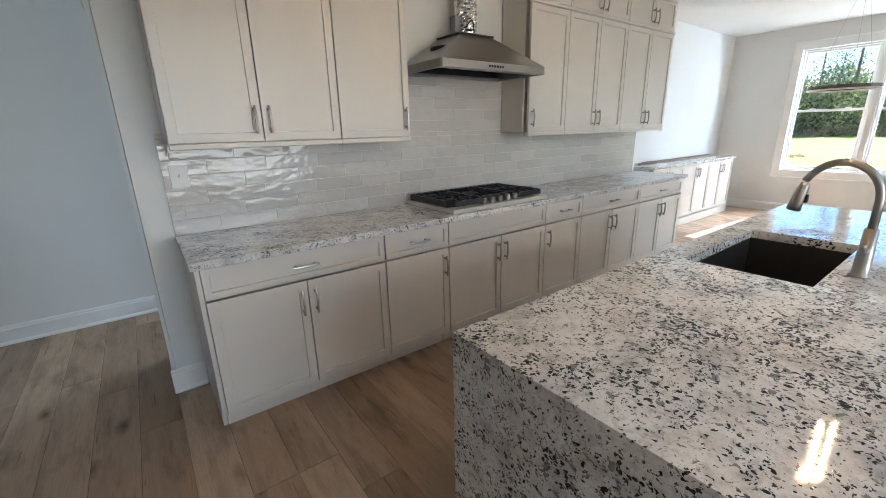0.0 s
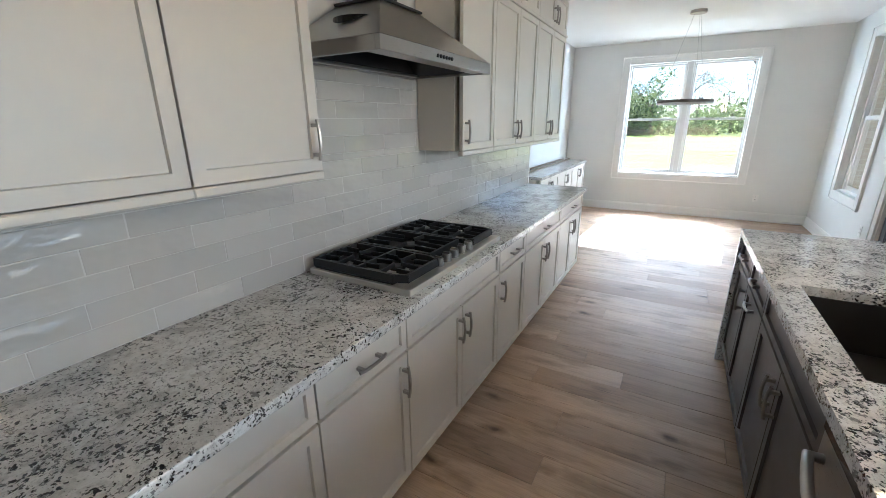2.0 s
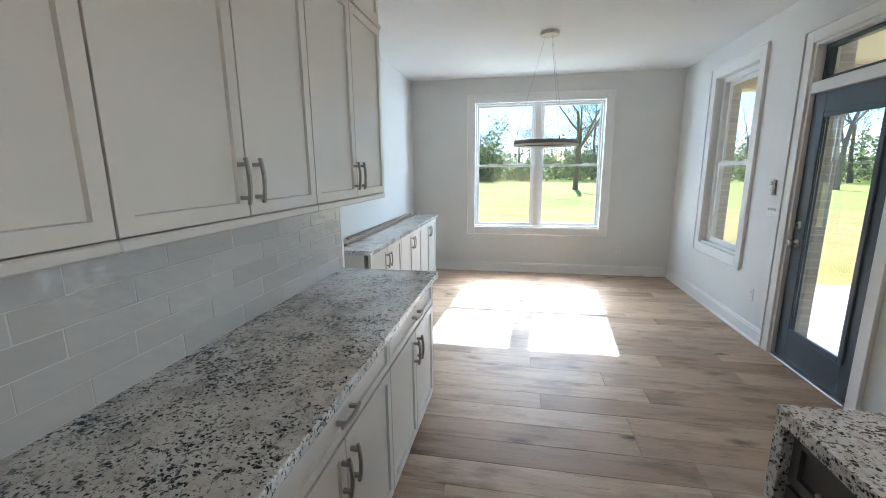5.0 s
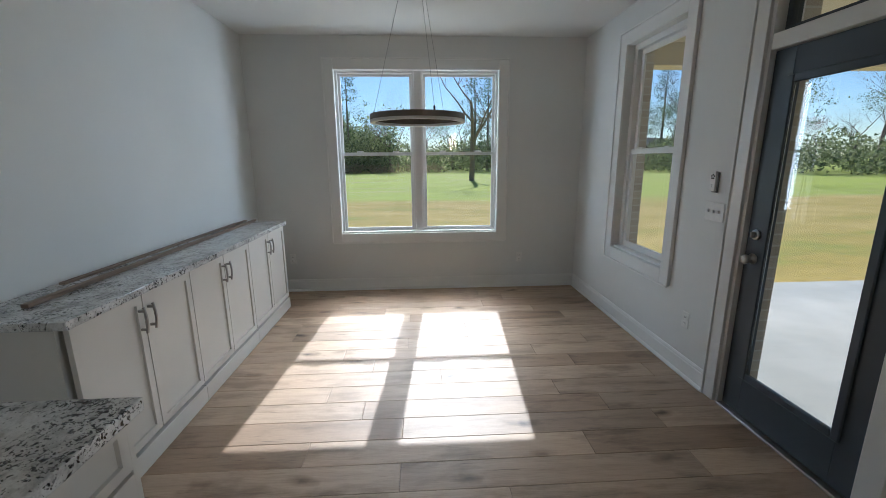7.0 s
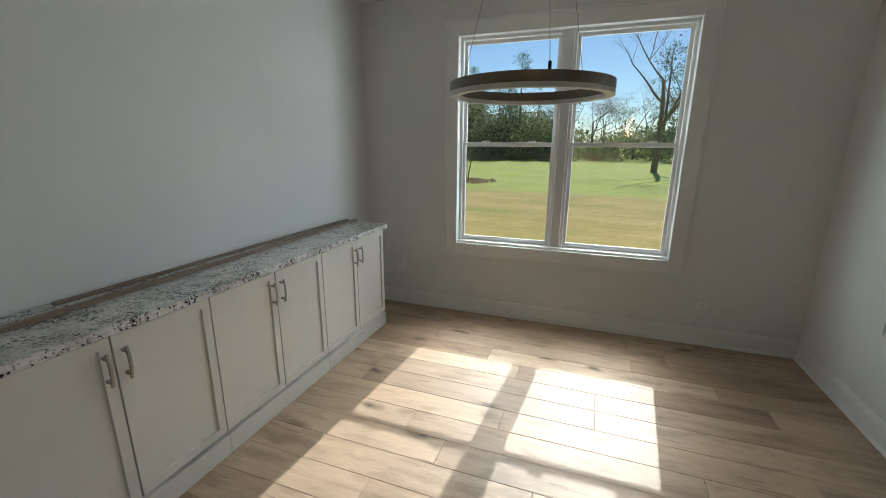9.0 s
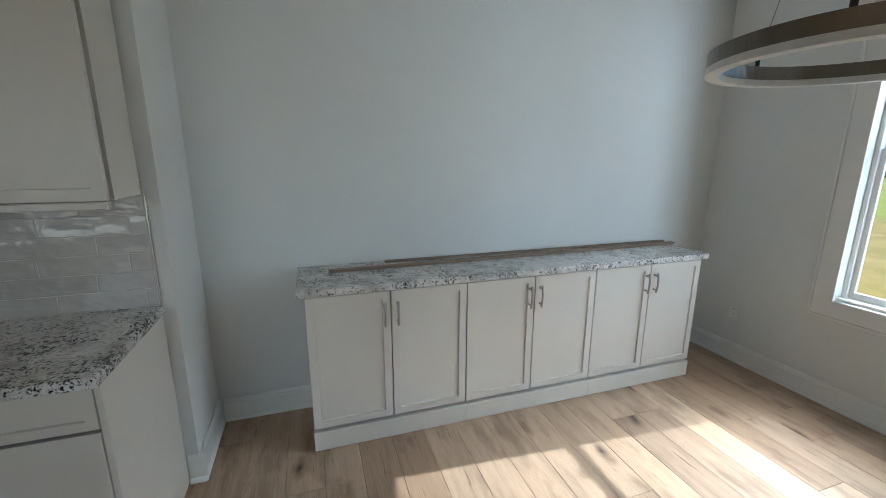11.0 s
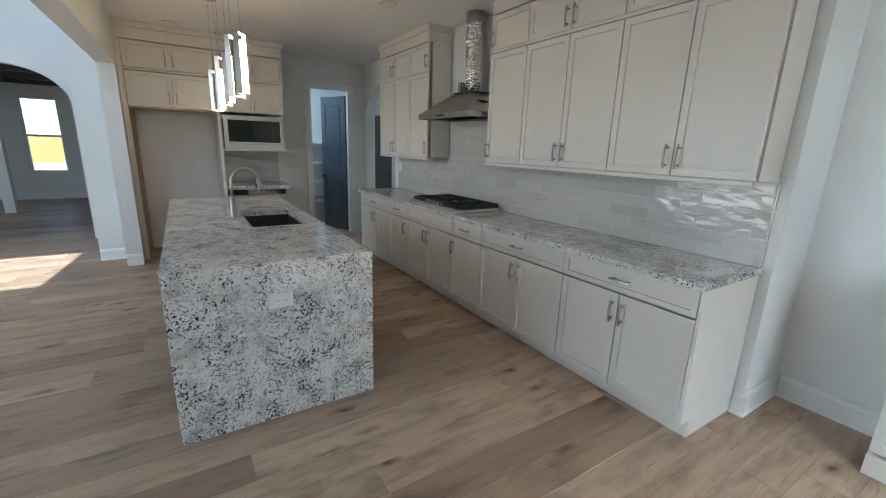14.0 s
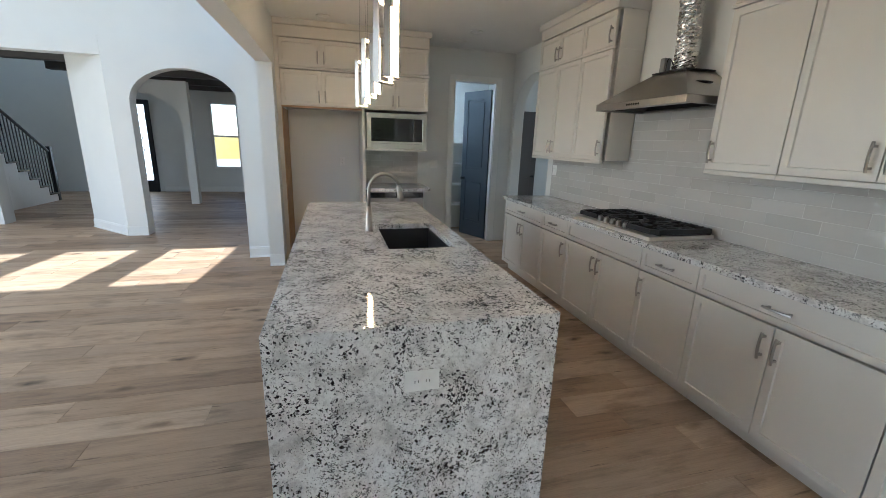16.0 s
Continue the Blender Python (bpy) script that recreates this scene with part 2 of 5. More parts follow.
def grass_material():
    m, nt, b = material("lawn")
    v = coords(nt)
    sep = nt.nodes.new("ShaderNodeSeparateXYZ")
    nt.links.new(v, sep.inputs[0])
    wob = nt.nodes.new("ShaderNodeMath")
    wob.operation = "MULTIPLY_ADD"
    nt.links.new(noisy(nt, coords(nt, (1, 0.35, 1)), 0.5, 6, 0.68), wob.inputs[0])
    wob.inputs[1].default_value = 7.0
    nt.links.new(sep.outputs[0], wob.inputs[2])
    zone = nt.nodes.new("ShaderNodeMapRange")
    zone.inputs["From Min"].default_value, zone.inputs["From Max"].default_value = 24.3, 26.3
    nt.links.new(wob.outputs[0], zone.inputs[0])
    fine = ramp(nt, noisy(nt, v, 9.0, 6, 0.75), [(0.35, (0.66, 0.68, 0.6)), (0.6, (1.1, 1.08, 1.05))])
    green = ramp(nt, noisy(nt, coords(nt, (1.6, 0.4, 1)), 0.45, 7, 0.65), [(0.36, (0.42, 0.37, 0.12)), (0.47, (0.31, 0.36, 0.03)), (0.68, (0.43, 0.46, 0.05))])
    tan = ramp(nt, noisy(nt, coords(nt, (1.4, 0.5, 1)), 0.5, 7, 0.68), [(0.34, (0.27, 0.27, 0.035)), (0.46, (0.40, 0.29, 0.055)), (0.66, (0.52, 0.37, 0.12))])
    turf = mix(nt, tan.outputs[0], green.outputs[0], zone.outputs[0])
    nt.links.new(mix(nt, turf, fine.outputs[0], 0.8, "MULTIPLY"), b.inputs["Base Color"])
    b.inputs["Roughness"].default_value = 0.9
    bump(nt, b, noisy(nt, v, 40, 4), 0.5, 0.03)
    return m


WALL = painted("wall_paint", (0.72, 0.72, 0.695), 0.62)
CEILING = painted("ceiling_paint", (0.80, 0.80, 0.785), 0.75)
TRIM = painted("trim_paint", (0.78, 0.775, 0.75), 0.34, 60, 0.05, 0.03)
CABINET = painted("cabinet_paint", (0.65, 0.615, 0.56), 0.36, 70, 0.06, 0.03)
ISLAND = painted("island_paint", (0.075, 0.067, 0.065), 0.36, 70, 0.06, 0.05)
SLATE = painted("slate_blue_paint", (0.062, 0.078, 0.098), 0.36, 70, 0.08, 0.06)
RAW = plain("raw_wood", (0.42, 0.27, 0.15), 0.7)
GRANITE = granite_material()
PLANK = plank_material()
TILE = tile_material()
GROUT = painted("grout", (0.62, 0.605, 0.58), 0.85, 300, 0.3)
NICKEL = metal("brushed_nickel", (0.42, 0.395, 0.365), 0.30)
STEEL = metal("brushed_steel", (0.42, 0.405, 0.385), 0.28, (0.25, 8, 8))
TRAYSTEEL = metal("pale_steel", (0.74, 0.71, 0.66), 0.45, (1, 10, 10))
DARKSTEEL = metal("dark_nickel", (0.20, 0.175, 0.15), 0.30)
BLACK = plain("black_iron", (0.013, 0.013, 0.014), 0.42)
BLACKGLASS = plain("black_glass", (0.012, 0.012, 0.013), 0.06)
PLASTIC = plain("white_plastic", (0.80, 0.79, 0.76), 0.35)
GREYPLASTIC = plain("grey_plastic", (0.25, 0.25, 0.25), 0.4)
GLASS = glass_material()
LED = glow("warm_led", (1.0, 0.66, 0.34), 17.0)
DIFFUSER = plain("opal_diffuser", (0.82, 0.82, 0.80), 0.4)
GRASS = grass_material()
CONCRETE = painted("concrete", (0.50, 0.49, 0.46), 0.85, 60, 0.4, 0.2)
CREAM = painted("cream_paint", (0.62, 0.55, 0.40), 0.6)
SUBFLOOR = plain("joint_dark", (0.05, 0.04, 0.03), 0.9)


# ---- building helpers ----
def mesh_from(bm, name, mat, smooth=False):
    me = bpy.data.meshes.new(name)
    bm.normal_update()
    bm.to_mesh(me)
    bm.free()
    me.materials.append(mat)
    if smooth:
        for p in me.polygons:
            p.use_smooth = True
    return me


def part(name, bm, mat, parent, label="", smooth=False):
    ob = new(name, mesh_from(bm, name, mat, smooth))
    ob.parent = parent
    if label:
        tagged(ob, label)
    return ob


def thing(name, m, label, category, group="", kind=""):
    ob = new(name)
    ob.empty_display_size = 0.1
    ob.matrix_world = m
    return tagged(ob, label, category, group, kind)


def solid(name, bm, mat, label="", category="", kind="structure", smooth=False, group=""):
    return tagged(new(name, mesh_from(bm, name, mat, smooth)), label, category, group, kind)


def box(bm, x0, x1, y0, y1, z0, z1, bevel=0.0, seg=1):
    """Adds a box, its edges rounded by bevel."""
    made = bmesh.ops.create_cube(bm, size=1.0)["verts"]
    for v in made:
        v.co = Vector((x0 + (v.co.x + 0.5) * (x1 - x0), y0 + (v.co.y + 0.5) * (y1 - y0), z0 + (v.co.z + 0.5) * (z1 - z0)))
    if bevel > 0:
        edges = list({e for v in made for e in v.link_edges})
        bmesh.ops.bevel(bm, geom=edges, offset=bevel, segments=seg, profile=0.5, affect="EDGES")
    return bm


def boxes(*rows, bevel=0.0, seg=1):
    bm = bmesh.new()
    for r in rows:
        box(bm, *r, bevel=bevel, seg=seg)
    return bm


def tube(bm, points, radius, sides=10, close_ends=True):
    """Adds a round bar along points."""
    pts = [Vector(p) for p in points]
    radii = radius if isinstance(radius, (list, tuple)) else [radius] * len(pts)
    rings, side = [], None
    for i, p in enumerate(pts):
        d = (pts[min(i + 1, len(pts) - 1)] - pts[max(i - 1, 0)]).normalized()
        if side is None:
            side = d.orthogonal().normalized()
        side = (side - d * side.dot(d)).normalized()
        up = d.cross(side)
        rings.append([bm.verts.new(p + radii[i] * (math.cos(a) * side + math.sin(a) * up))
                      for a in (2 * math.pi * k / sides for k in range(sides))])
    for r0, r1 in zip(rings, rings[1:]):
        for k in range(sides):
            bm.faces.new((r0[k], r0[(k + 1) % sides], r1[(k + 1) % sides], r1[k]))
    if close_ends:
        bm.faces.new(rings[0][::-1])
        bm.faces.new(rings[-1])
    return bm


def lathe(bm, profile, sides=32, at=(0, 0, 0), axis="Z"):
    """Turns (radius, height) pairs round an axis."""
    turn = {"Z": Matrix(), "Y": Matrix.Rotation(radians(90), 4, "X"), "X": Matrix.Rotation(radians(90), 4, "Y")}[axis]
    rings = [[bm.verts.new(Vector(at) + turn @ Vector((r * math.cos(a), r * math.sin(a), h)))
              for a in (2 * math.pi * k / sides for k in range(sides))] for r, h in profile]
    for r0, r1 in zip(rings, rings[1:]):
        for k in range(sides):
            bm.faces.new((r0[k], r0[(k + 1) % sides], r1[(k + 1) % sides], r1[k]))
    bm.faces.new(rings[0][::-1])
    bm.faces.new(rings[-1])
    return bm


def slab_wall(axis, near, far, span, z1, openings=(), z0=0.0):
    """A wall along x or y between near and far, with rectangular (u0, u1, lo, hi) or arched (u0, u1, lo, hi, rise) openings."""
    bm = bmesh.new()
    cuts = {span[0], span[1]}
    for o in openings:
        cuts |= {o[0], o[1]}
        if len(o) > 4:
            cuts |= {o[0] + (o[1] - o[0]) * (1 - math.cos(math.pi * k / 24)) / 2 for k in range(1, 24)}
    cuts = sorted(c for c in cuts if span[0] <= c <= span[1])

    def top(o, u):
        if len(o) == 4:
            return o[3]
        s = 2 * (u - o[0]) / (o[1] - o[0]) - 1
        return o[3] - o[4] + o[4] * math.sqrt(max(0.0, 1 - s * s))

    def block(u0, u1, a0, a1, b0, b1):
        c = []
        for w in (near, far):
            for u, z in ((u0, a0), (u1, a1), (u1, b1), (u0, b0)):
                c.append(bm.verts.new((u, w, z) if axis == "x" else (w, u, z)))
        for f in ((0, 1, 2, 3), (7, 6, 5, 4), (0, 4, 5, 1), (1, 5, 6, 2), (2, 6, 7, 3), (3, 7, 4, 0)):
            bm.faces.new([c[i] for i in f])
    for u0, u1 in zip(cuts, cuts[1:]):
        mid = (u0 + u1) / 2
        here = sorted((o for o in openings if o[0] < mid < o[1]), key=lambda o: o[2])
        a = (z0, z0)
        for o in here:
            if o[2] > a[0] + 1e-4:
                block(u0, u1, a[0], a[1], o[2], o[2])
            a = (top(o, u0), top(o, u1))
        if max(a) < z1 - 1e-4:
            block(u0, u1, a[0], a[1], z1, z1)
    bmesh.ops.remove_doubles(bm, verts=bm.verts, dist=1e-5)
    inner = [f for f in bm.faces if all(len(e.link_faces) > 2 for e in f.edges)]
    bmesh.ops.delete(bm, geom=inner, context="FACES_ONLY")
    bmesh.ops.recalc_face_normals(bm, faces=bm.faces)
    return bm


def baseboard(a, b, out, name="baseboard"):
    """A run of skirting from a to b on the floor; out is the way it faces."""
    a, b, out = Vector((*a, 0)), Vector((*b, 0)), Vector((*out, 0))
    prof = [(0, 0), (0.030, 0), (0.030, 0.010), (0.022, 0.020), (0.016, 0.024), (0.016, 0.112), (0.012, 0.120), (0.012, 0.128), (0.006, 0.140), (0, 0.140)]
    bm = bmesh.new()
    rings = [[bm.verts.new(p + out * d + Vector((0, 0, h))) for d, h in prof] for p in (a, b)]
    n = len(prof)
    for k in range(n):
        bm.faces.new((rings[0][k], rings[0][(k + 1) % n], rings[1][(k + 1) % n], rings[1][k]))
    bm.faces.new(rings[0][::-1])
    bm.faces.new(rings[1])
    bmesh.ops.recalc_face_normals(bm, faces=bm.faces)
    return solid(name, bm, TRIM, "white painted moulded baseboard along the wall", "baseboard")


# ---- floors, walls, ceilings ----
solid("floor", boxes((-9.2, DIN_E + 0.15, -0.69, 4.3, -0.2, -0.012), (-9.2, 4.9, -8.2, -0.69, -0.2, -0.012)), SUBFLOOR, "wide oak plank floor with dark joints", "floor")
solid("ceiling", boxes((KIT_W - 0.1, DIN_E + 0.15, -0.69, DIN_N + 0.1, CEIL, CEIL + 0.15)), CEILING, "smooth white painted ceiling", "ceiling")
solid("ceiling_hall", boxes((-4.2, KIT_W - 0.1, 0.2, 4.3, CEIL, CEIL + 0.15), (KIT_W - 0.1, 3.0, DIN_N + 0.1, 4.3, CEIL, CEIL + 0.15)), CEILING, "white hall ceiling", "ceiling")
solid("ceiling_great_room", boxes((-2.5, 4.95, -8.2, -0.69, GR_CEIL, GR_CEIL + 0.15)), CEILING, "high white ceiling of two-storey room", "ceiling")

solid("wall_north_kitchen", slab_wall("x", WALL_N, DIN_N, (KX0, KX1), CEIL), WALL, "off-white painted range wall", "wall")
solid("wall_north_arch", slab_wall("x", WALL_N + 0.03, WALL_N + 0.18, (KIT_W - 0.12, KX0 - 0.002), CEIL, [(-1.29, -0.12, -0.01, 2.45, 0.50)]), WALL, "off-white wall with arched opening to hall", "wall")
solid("wall_north_dining", slab_wall("x", DIN_N, DIN_N + 0.15, (KX1 - 0.3, DIN_E + 0.15), CEIL), WALL, "plain off-white dining wall", "wall")
WIN = (0.43, 2.22, 0.68, 2.46)
solid("wall_east_dining", slab_wall("y", DIN_E, DIN_E + 0.15, (-0.69, DIN_N), CEIL, [WIN]), WALL, "off-white wall with wide double window", "wall")
SWIN = (6.585, 7.42, 0.68, 2.48)
DOOR_X0, DOOR_X1 = 5.035, 5.885
solid("wall_south_dining", slab_wall("x", WALL_S, WALL_S - 0.155, (4.75, DIN_E), CEIL, [SWIN, (DOOR_X0, DOOR_X1, -0.01, 2.42)]), WALL, "off-white wall with side window and patio door", "wall")
solid("wall_header", boxes((-1.5, 4.75, -0.70, WALL_S, 2.30, GR_CEIL)), WALL, "dropped off-white header over wide opening", "wall")
solid("wall_post", boxes((KIT_W - 0.1, -0.49, -0.70, WALL_S, 0, 2.298)), WALL, "off-white wall end beside fridge recess", "wall")
solid("wall_pier", boxes((-1.5, -0.90, -1.0, -0.702, 0, GR_CEIL)), WALL, "off-white pier behind fridge recess", "wall")
PANTRY = (1.80, 2.44, -0.01, 2.37)
solid("wall_west_kitchen", slab_wall("y", KIT_W, KIT_W - 0.12, (WALL_S, WALL_N + 0.028), CEIL, [PANTRY]), WALL, "off-white wall with pantry doorway", "wall")
# hall and pantry behind
solid("wall_hall_north", slab_wall("x", 4.16, 4.3, (-4.2, 3.0), CEIL), WALL, "plain off-white hall wall", "wall")
solid("wall_hall_east", slab_wall("y", 2.9, 3.0, (DIN_N + 0.002, 4.158), CEIL), WALL, "plain off-white hall end wall", "wall")
solid("wall_pantry", boxes((-2.6, -2.5, 0.6, 4.158, 0, CEIL), (-2.498, KIT_W - 0.122, 0.6, 0.7, 0, CEIL), (-2.498, KIT_W - 0.122, 2.74, 2.84, 0, CEIL)), WALL, "plain white pantry wall", "wall")
# two-storey room
EAST_UP = [(-2.55, -1.75, 3.95, 5.30), (-3.75, -2.95, 3.95, 5.30), (-4.95, -4.15, 3.95, 5.30)]
solid("wall_great_east", slab_wall("y", 4.75, 4.90, (-8.2, -0.70), GR_CEIL, EAST_UP), WALL, "tall off-white wall with high windows", "wall")
# unseen wall; both openings are added to hold the south fill lamps
solid("wall_great_south", slab_wall("x", -8.05, -8.2, (-9.2, 4.75), GR_CEIL, [(-1.5, 4.1, 0.30, 2.40), (-0.2, 3.8, 2.90, 4.30)]), WALL, "tall off-white wall, unseen, with openings added for fill lamps", "wall")
solid("wall_great_west", slab_wall("y", -2.40, -2.62, (-2.94, -0.6), 2.78, [(-2.68, -1.25, -0.01, 2.42, 0.50)]), WALL, "off-white wall with arched opening", "wall")
solid("wall_great_upper", slab_wall("y", -2.46, -2.62, (-8.05, -0.6), GR_CEIL, z0=2.782), WALL, "upper off-white wall of two-storey room", "wall")
bm = bmesh.new()
lo = [bm.verts.new((x, y, 0)) for x, y in ((-2.40, -2.942), (-3.15, -3.72), (-3.32, -3.62), (-2.62, -2.942))]
bmesh.ops.extrude_face_region(bm, geom=[bm.faces.new(lo)])
for v in bm.verts:
    if v not in lo:
        v.co.z = 2.78
bmesh.ops.recalc_face_normals(bm, faces=bm.faces)
solid("wall_great_splay", bm, WALL, "splayed off-white wall beside arch", "wall")
solid("wall_great_lintel", boxes((-2.62, -2.40, -8.05, -2.944, 2.52, 2.78)), WALL, "off-white lintel over wide opening", "wall")
# pier, plus an unseen stretch added to keep fill off the stair hall
solid("wall_great_pier_screen", boxes((-3.7, -3.45, -8.05, -5.10, 0, 2.9)), WALL, "off-white pier beside stair hall with unseen added wall blocking fill light", "wall")
solid("wall_far_west", slab_wall("y", -7.9, -8.05, (-8.05, 0.6), GR_CEIL, [(-3.05, -2.35, 0.62, 2.35)]), WALL, "far off-white wall with tall window", "wall")
solid("wall_far_north", slab_wall("x", 0.5, 0.6, (-9.2, -2.6), 3.2), WALL, "far off-white wall", "wall")
solid("ceiling_stair_hall", boxes((-8.05, -2.5, -8.2, 0.6, GR_CEIL, GR_CEIL + 0.15)), CEILING, "high white stair hall ceiling", "ceiling")
solid("ceiling_far", boxes((-7.9, -2.62, -5.0, 0.5, 2.78, 2.9)), CEILING, "white ceiling with dark beams", "ceiling")

# ---- outdoors ----
solid("ground", boxes((-600, 600, -600, 600, -0.5, -0.28)), GRASS, "lawn of green and tan grass", "ground")
solid("patio", boxes((4.92, 8.34, -6.5, -0.692, -0.5, -0.03), bevel=0.01), CONCRETE, "pale concrete porch slab", "patio")


# ---- cabinets ----
def pull(parent, u, v, upright, y=-0.021, length=0.135, mat=NICKEL):
    """A bowed bar pull on two feet, centred at (u, v) of a front."""
    bm = bmesh.new()
    h = length / 2
    for s in (-1, 1):
        box(bm, -0.006, 0.006, y - 0.030, y + 0.001, s * h * 0.72 - 0.006, s * h * 0.72 + 0.006)
    pts = [(0, y - 0.026 - 0.008 * (1 - (k / 4) ** 2), h * k / 4) for k in range(-4, 5)]
    tube(bm, pts, 0.0068, 6)
    m = Matrix.Translation((u, 0, v)) @ (Matrix() if upright else Matrix.Rotation(radians(90), 4, "Y"))
    bm.transform(m)
    return part("handle", bm, mat, parent, "brushed nickel bar pull")


def shaker(name, parent, u0, u1, v0, v1, mat, rail=0.058, t=0.021):
    """A shaker front: four rails round a sunk panel, front face at y = -t."""
    bm = bmesh.new()
    box(bm, u0, u1, -t, 0, v0, v1)
    front = min(bm.faces, key=lambda f: f.calc_center_median().y)
    bmesh.ops.inset_region(bm, faces=[front], thickness=0.0016, depth=0.0)
    for v in front.verts:
        v.co.y -= 0.0012
    bmesh.ops.inset_region(bm, faces=[front], thickness=rail - 0.0016, depth=0.0)
    bmesh.ops.inset_region(bm, faces=[front], thickness=0.0035, depth=0.0)
    for v in front.verts:
        v.co.y += 0.0105
    return part(name, bm, mat, parent)


def cabinet(name, m, w, d, z0, z1, fronts, label, group, mat=CABINET, toe=0.0, plinth=0.0, light_rail=0.0, body_mat=None, hmat=NICKEL, body_top=None):
    """A cabinet unit; its own front is y = 0 facing -y, its left end x = 0.
    fronts: (kind, u0, u1, v0, v1, handle u, handle v, upright)."""
    c = thing(name, m, label, "cabinet", group)
    bm = boxes((0.002, w - 0.002, 0.034, d, z0, body_top or z1))
    part("body", bm, body_mat or mat, c)
    if toe:
        part("toe_kick", boxes((0.002, w - 0.002, 0.075, d - 0.01, 0, z0)), mat, c)
    if plinth:
        part("plinth", boxes((0.0, w, -0.03, d - 0.01, 0, plinth), bevel=0.003), mat, c)
    if light_rail:
        part("light_rail", boxes((0.0, w, -0.026, 0.012, z0 - light_rail, z0 - 0.0005), bevel=0.004), mat, c)
    for kind, u0, u1, v0, v1, hu, hv, up in fronts:
        g = 0.0031
        f = shaker(kind, c, u0 + g, u1 - g, v0 + g, v1 - g, mat, 0.058 if kind == "door" else 0.045)
        if hu is not None:
            pull(f, hu, hv, up, mat=hmat)
    return c


def base_unit(m, w, double, label, group, mat=CABINET, hinge=1, **kw):
    v0, vd, v1 = 0.112, 0.712, 0.872
    fronts = [("drawer_front", 0, w, vd + 0.006, v1, w / 2, (vd + v1) / 2 + 0.003, False)]
    if double:
        fronts += [("door", 0, w / 2, v0, vd, w / 2 - 0.035, 0.60, True), ("door", w / 2, w, v0, vd, w / 2 + 0.035, 0.60, True)]
    else:
        hu = w - 0.035 if hinge > 0 else 0.035
        fronts += [("door", 0, w, v0, vd, hu, 0.60, True)]
    return cabinet("base_cabinet", m, w, 0.575, 0.108, 0.876, fronts, label, group, mat, toe=1, **kw)


FRONT = 2.106
BASE = [0.065, 0.985, 1.445, 2.385, 2.845, 3.765, 4.628]
kinds = [(True, 1), (False, 1), (True, 1), (False, -1), (True, 1), (True, 1)]
for i, (x0, x1) in enumerate(zip(BASE, BASE[1:])):
    double, hinge = kinds[i]
    text = "greige shaker base cabinet under the cooktop" if i == 2 else "greige shaker base cabinet with %s and a drawer" % ("two doors" if double else "one door")
    c = base_unit(pose(x0, FRONT, 0), x1 - x0, double, text, "range wall base cabinets", hinge=hinge)
    if i == 2:
        for child in list(c.children_recursive):
            if child.name.startswith("handle") and child.parent.name.startswith("drawer_front"):
                bpy.data.objects.remove(child)
solid("end_panel", boxes((BASE[-1] + 0.0005, BASE[-1] + 0.02, FRONT - 0.018, WALL_N - 0.014, 0.108, 0.8755), (BASE[-1] + 0.0005, BASE[-1] + 0.02, FRONT + 0.075, WALL_N - 0.014, 0.0, 0.107), bevel=0.001), CABINET, "greige cabinet end panel with notched toe kick", "end panel", kind="")
solid("end_panel", boxes((BASE[0] - 0.02, BASE[0] - 0.0005, FRONT - 0.018, WALL_N - 0.014, 0.108, 0.8755), (BASE[0] - 0.02, BASE[0] - 0.0005, FRONT + 0.075, WALL_N - 0.014, 0.0, 0.107), bevel=0.001), CABINET, "greige cabinet end panel at hall side", "end panel", kind="")
solid("granite_countertop", boxes((0.028, 4.657, 2.050, WALL_N - 0.006, 0.8765, 0.914), bevel=0.004, seg=2), GRANITE, "polished speckled grey granite countertop", "countertop", kind="")

UP_FRONT = 2.397
UZ0, UZ1, UZ2 = 1.40, 2.333, 2.622


def upper_set(splits, x_end0, x_end1):
    """Wall cabinets in two tiers under a crown, one unit to each door group."""
    for g in splits:
        x0, x1 = g[0], g[-1]
        w = x1 - x0
        low, high = [], []
        n = len(g) - 1
        for k in range(n):
            u0, u1 = g[k] - x0, g[k + 1] - x0
            if n == 2:
                hu = u1 - 0.035 if k == 0 else u0 + 0.035
            else:
                hu = u1 - 0.035 if x0 < 2 else u0 + 0.035
            low.append(("door", u0, u1, UZ0, UZ1 - 0.012, hu, UZ0 + 0.108, True))
            high.append(("door", u0, u1, UZ1 + 0.012, UZ2, hu, UZ1 + 0.10, True))
        d = WALL_N - UP_FRONT - 0.012
        cabinet("wall_cabinet", pose(x0, UP_FRONT, 0), w, d, UZ0, UZ1 - 0.005, low, "greige shaker wall cabinet with tall doors", "range wall cabinets", light_rail=0.028)
        cabinet("wall_cabinet", pose(x0, UP_FRONT, 0), w, d, UZ1 - 0.004, UZ2 + 0.01, high, "greige shaker upper-tier wall cabinet with short doors", "range upper-tier cabinets")
    crown = bmesh.new()
    box(crown, x_end0 - 0.002, x_end1 + 0.002, UP_FRONT - 0.024, WALL_N - 0.002, UZ2 + 0.011, 2.735, 0.002)
    box(crown, x_end0 - 0.022, x_end1 + 0.022, UP_FRONT - 0.045, WALL_N - 0.002, 2.7355, CEIL - 0.001, 0.006)
    solid("crown_moulding", crown, CABINET, "greige crown moulding above wall cabinets", "moulding", kind="")
    mould = bmesh.new()
    box(mould, x_end0 - 0.010, x_end1 + 0.010, UP_FRONT - 0.030, UP_FRONT - 0.0005, UZ1 - 0.011, UZ1 + 0.011, 0.003)
    solid("cabinet_moulding", mould, CABINET, "greige moulding strip between cabinet tiers", "moulding", kind="")


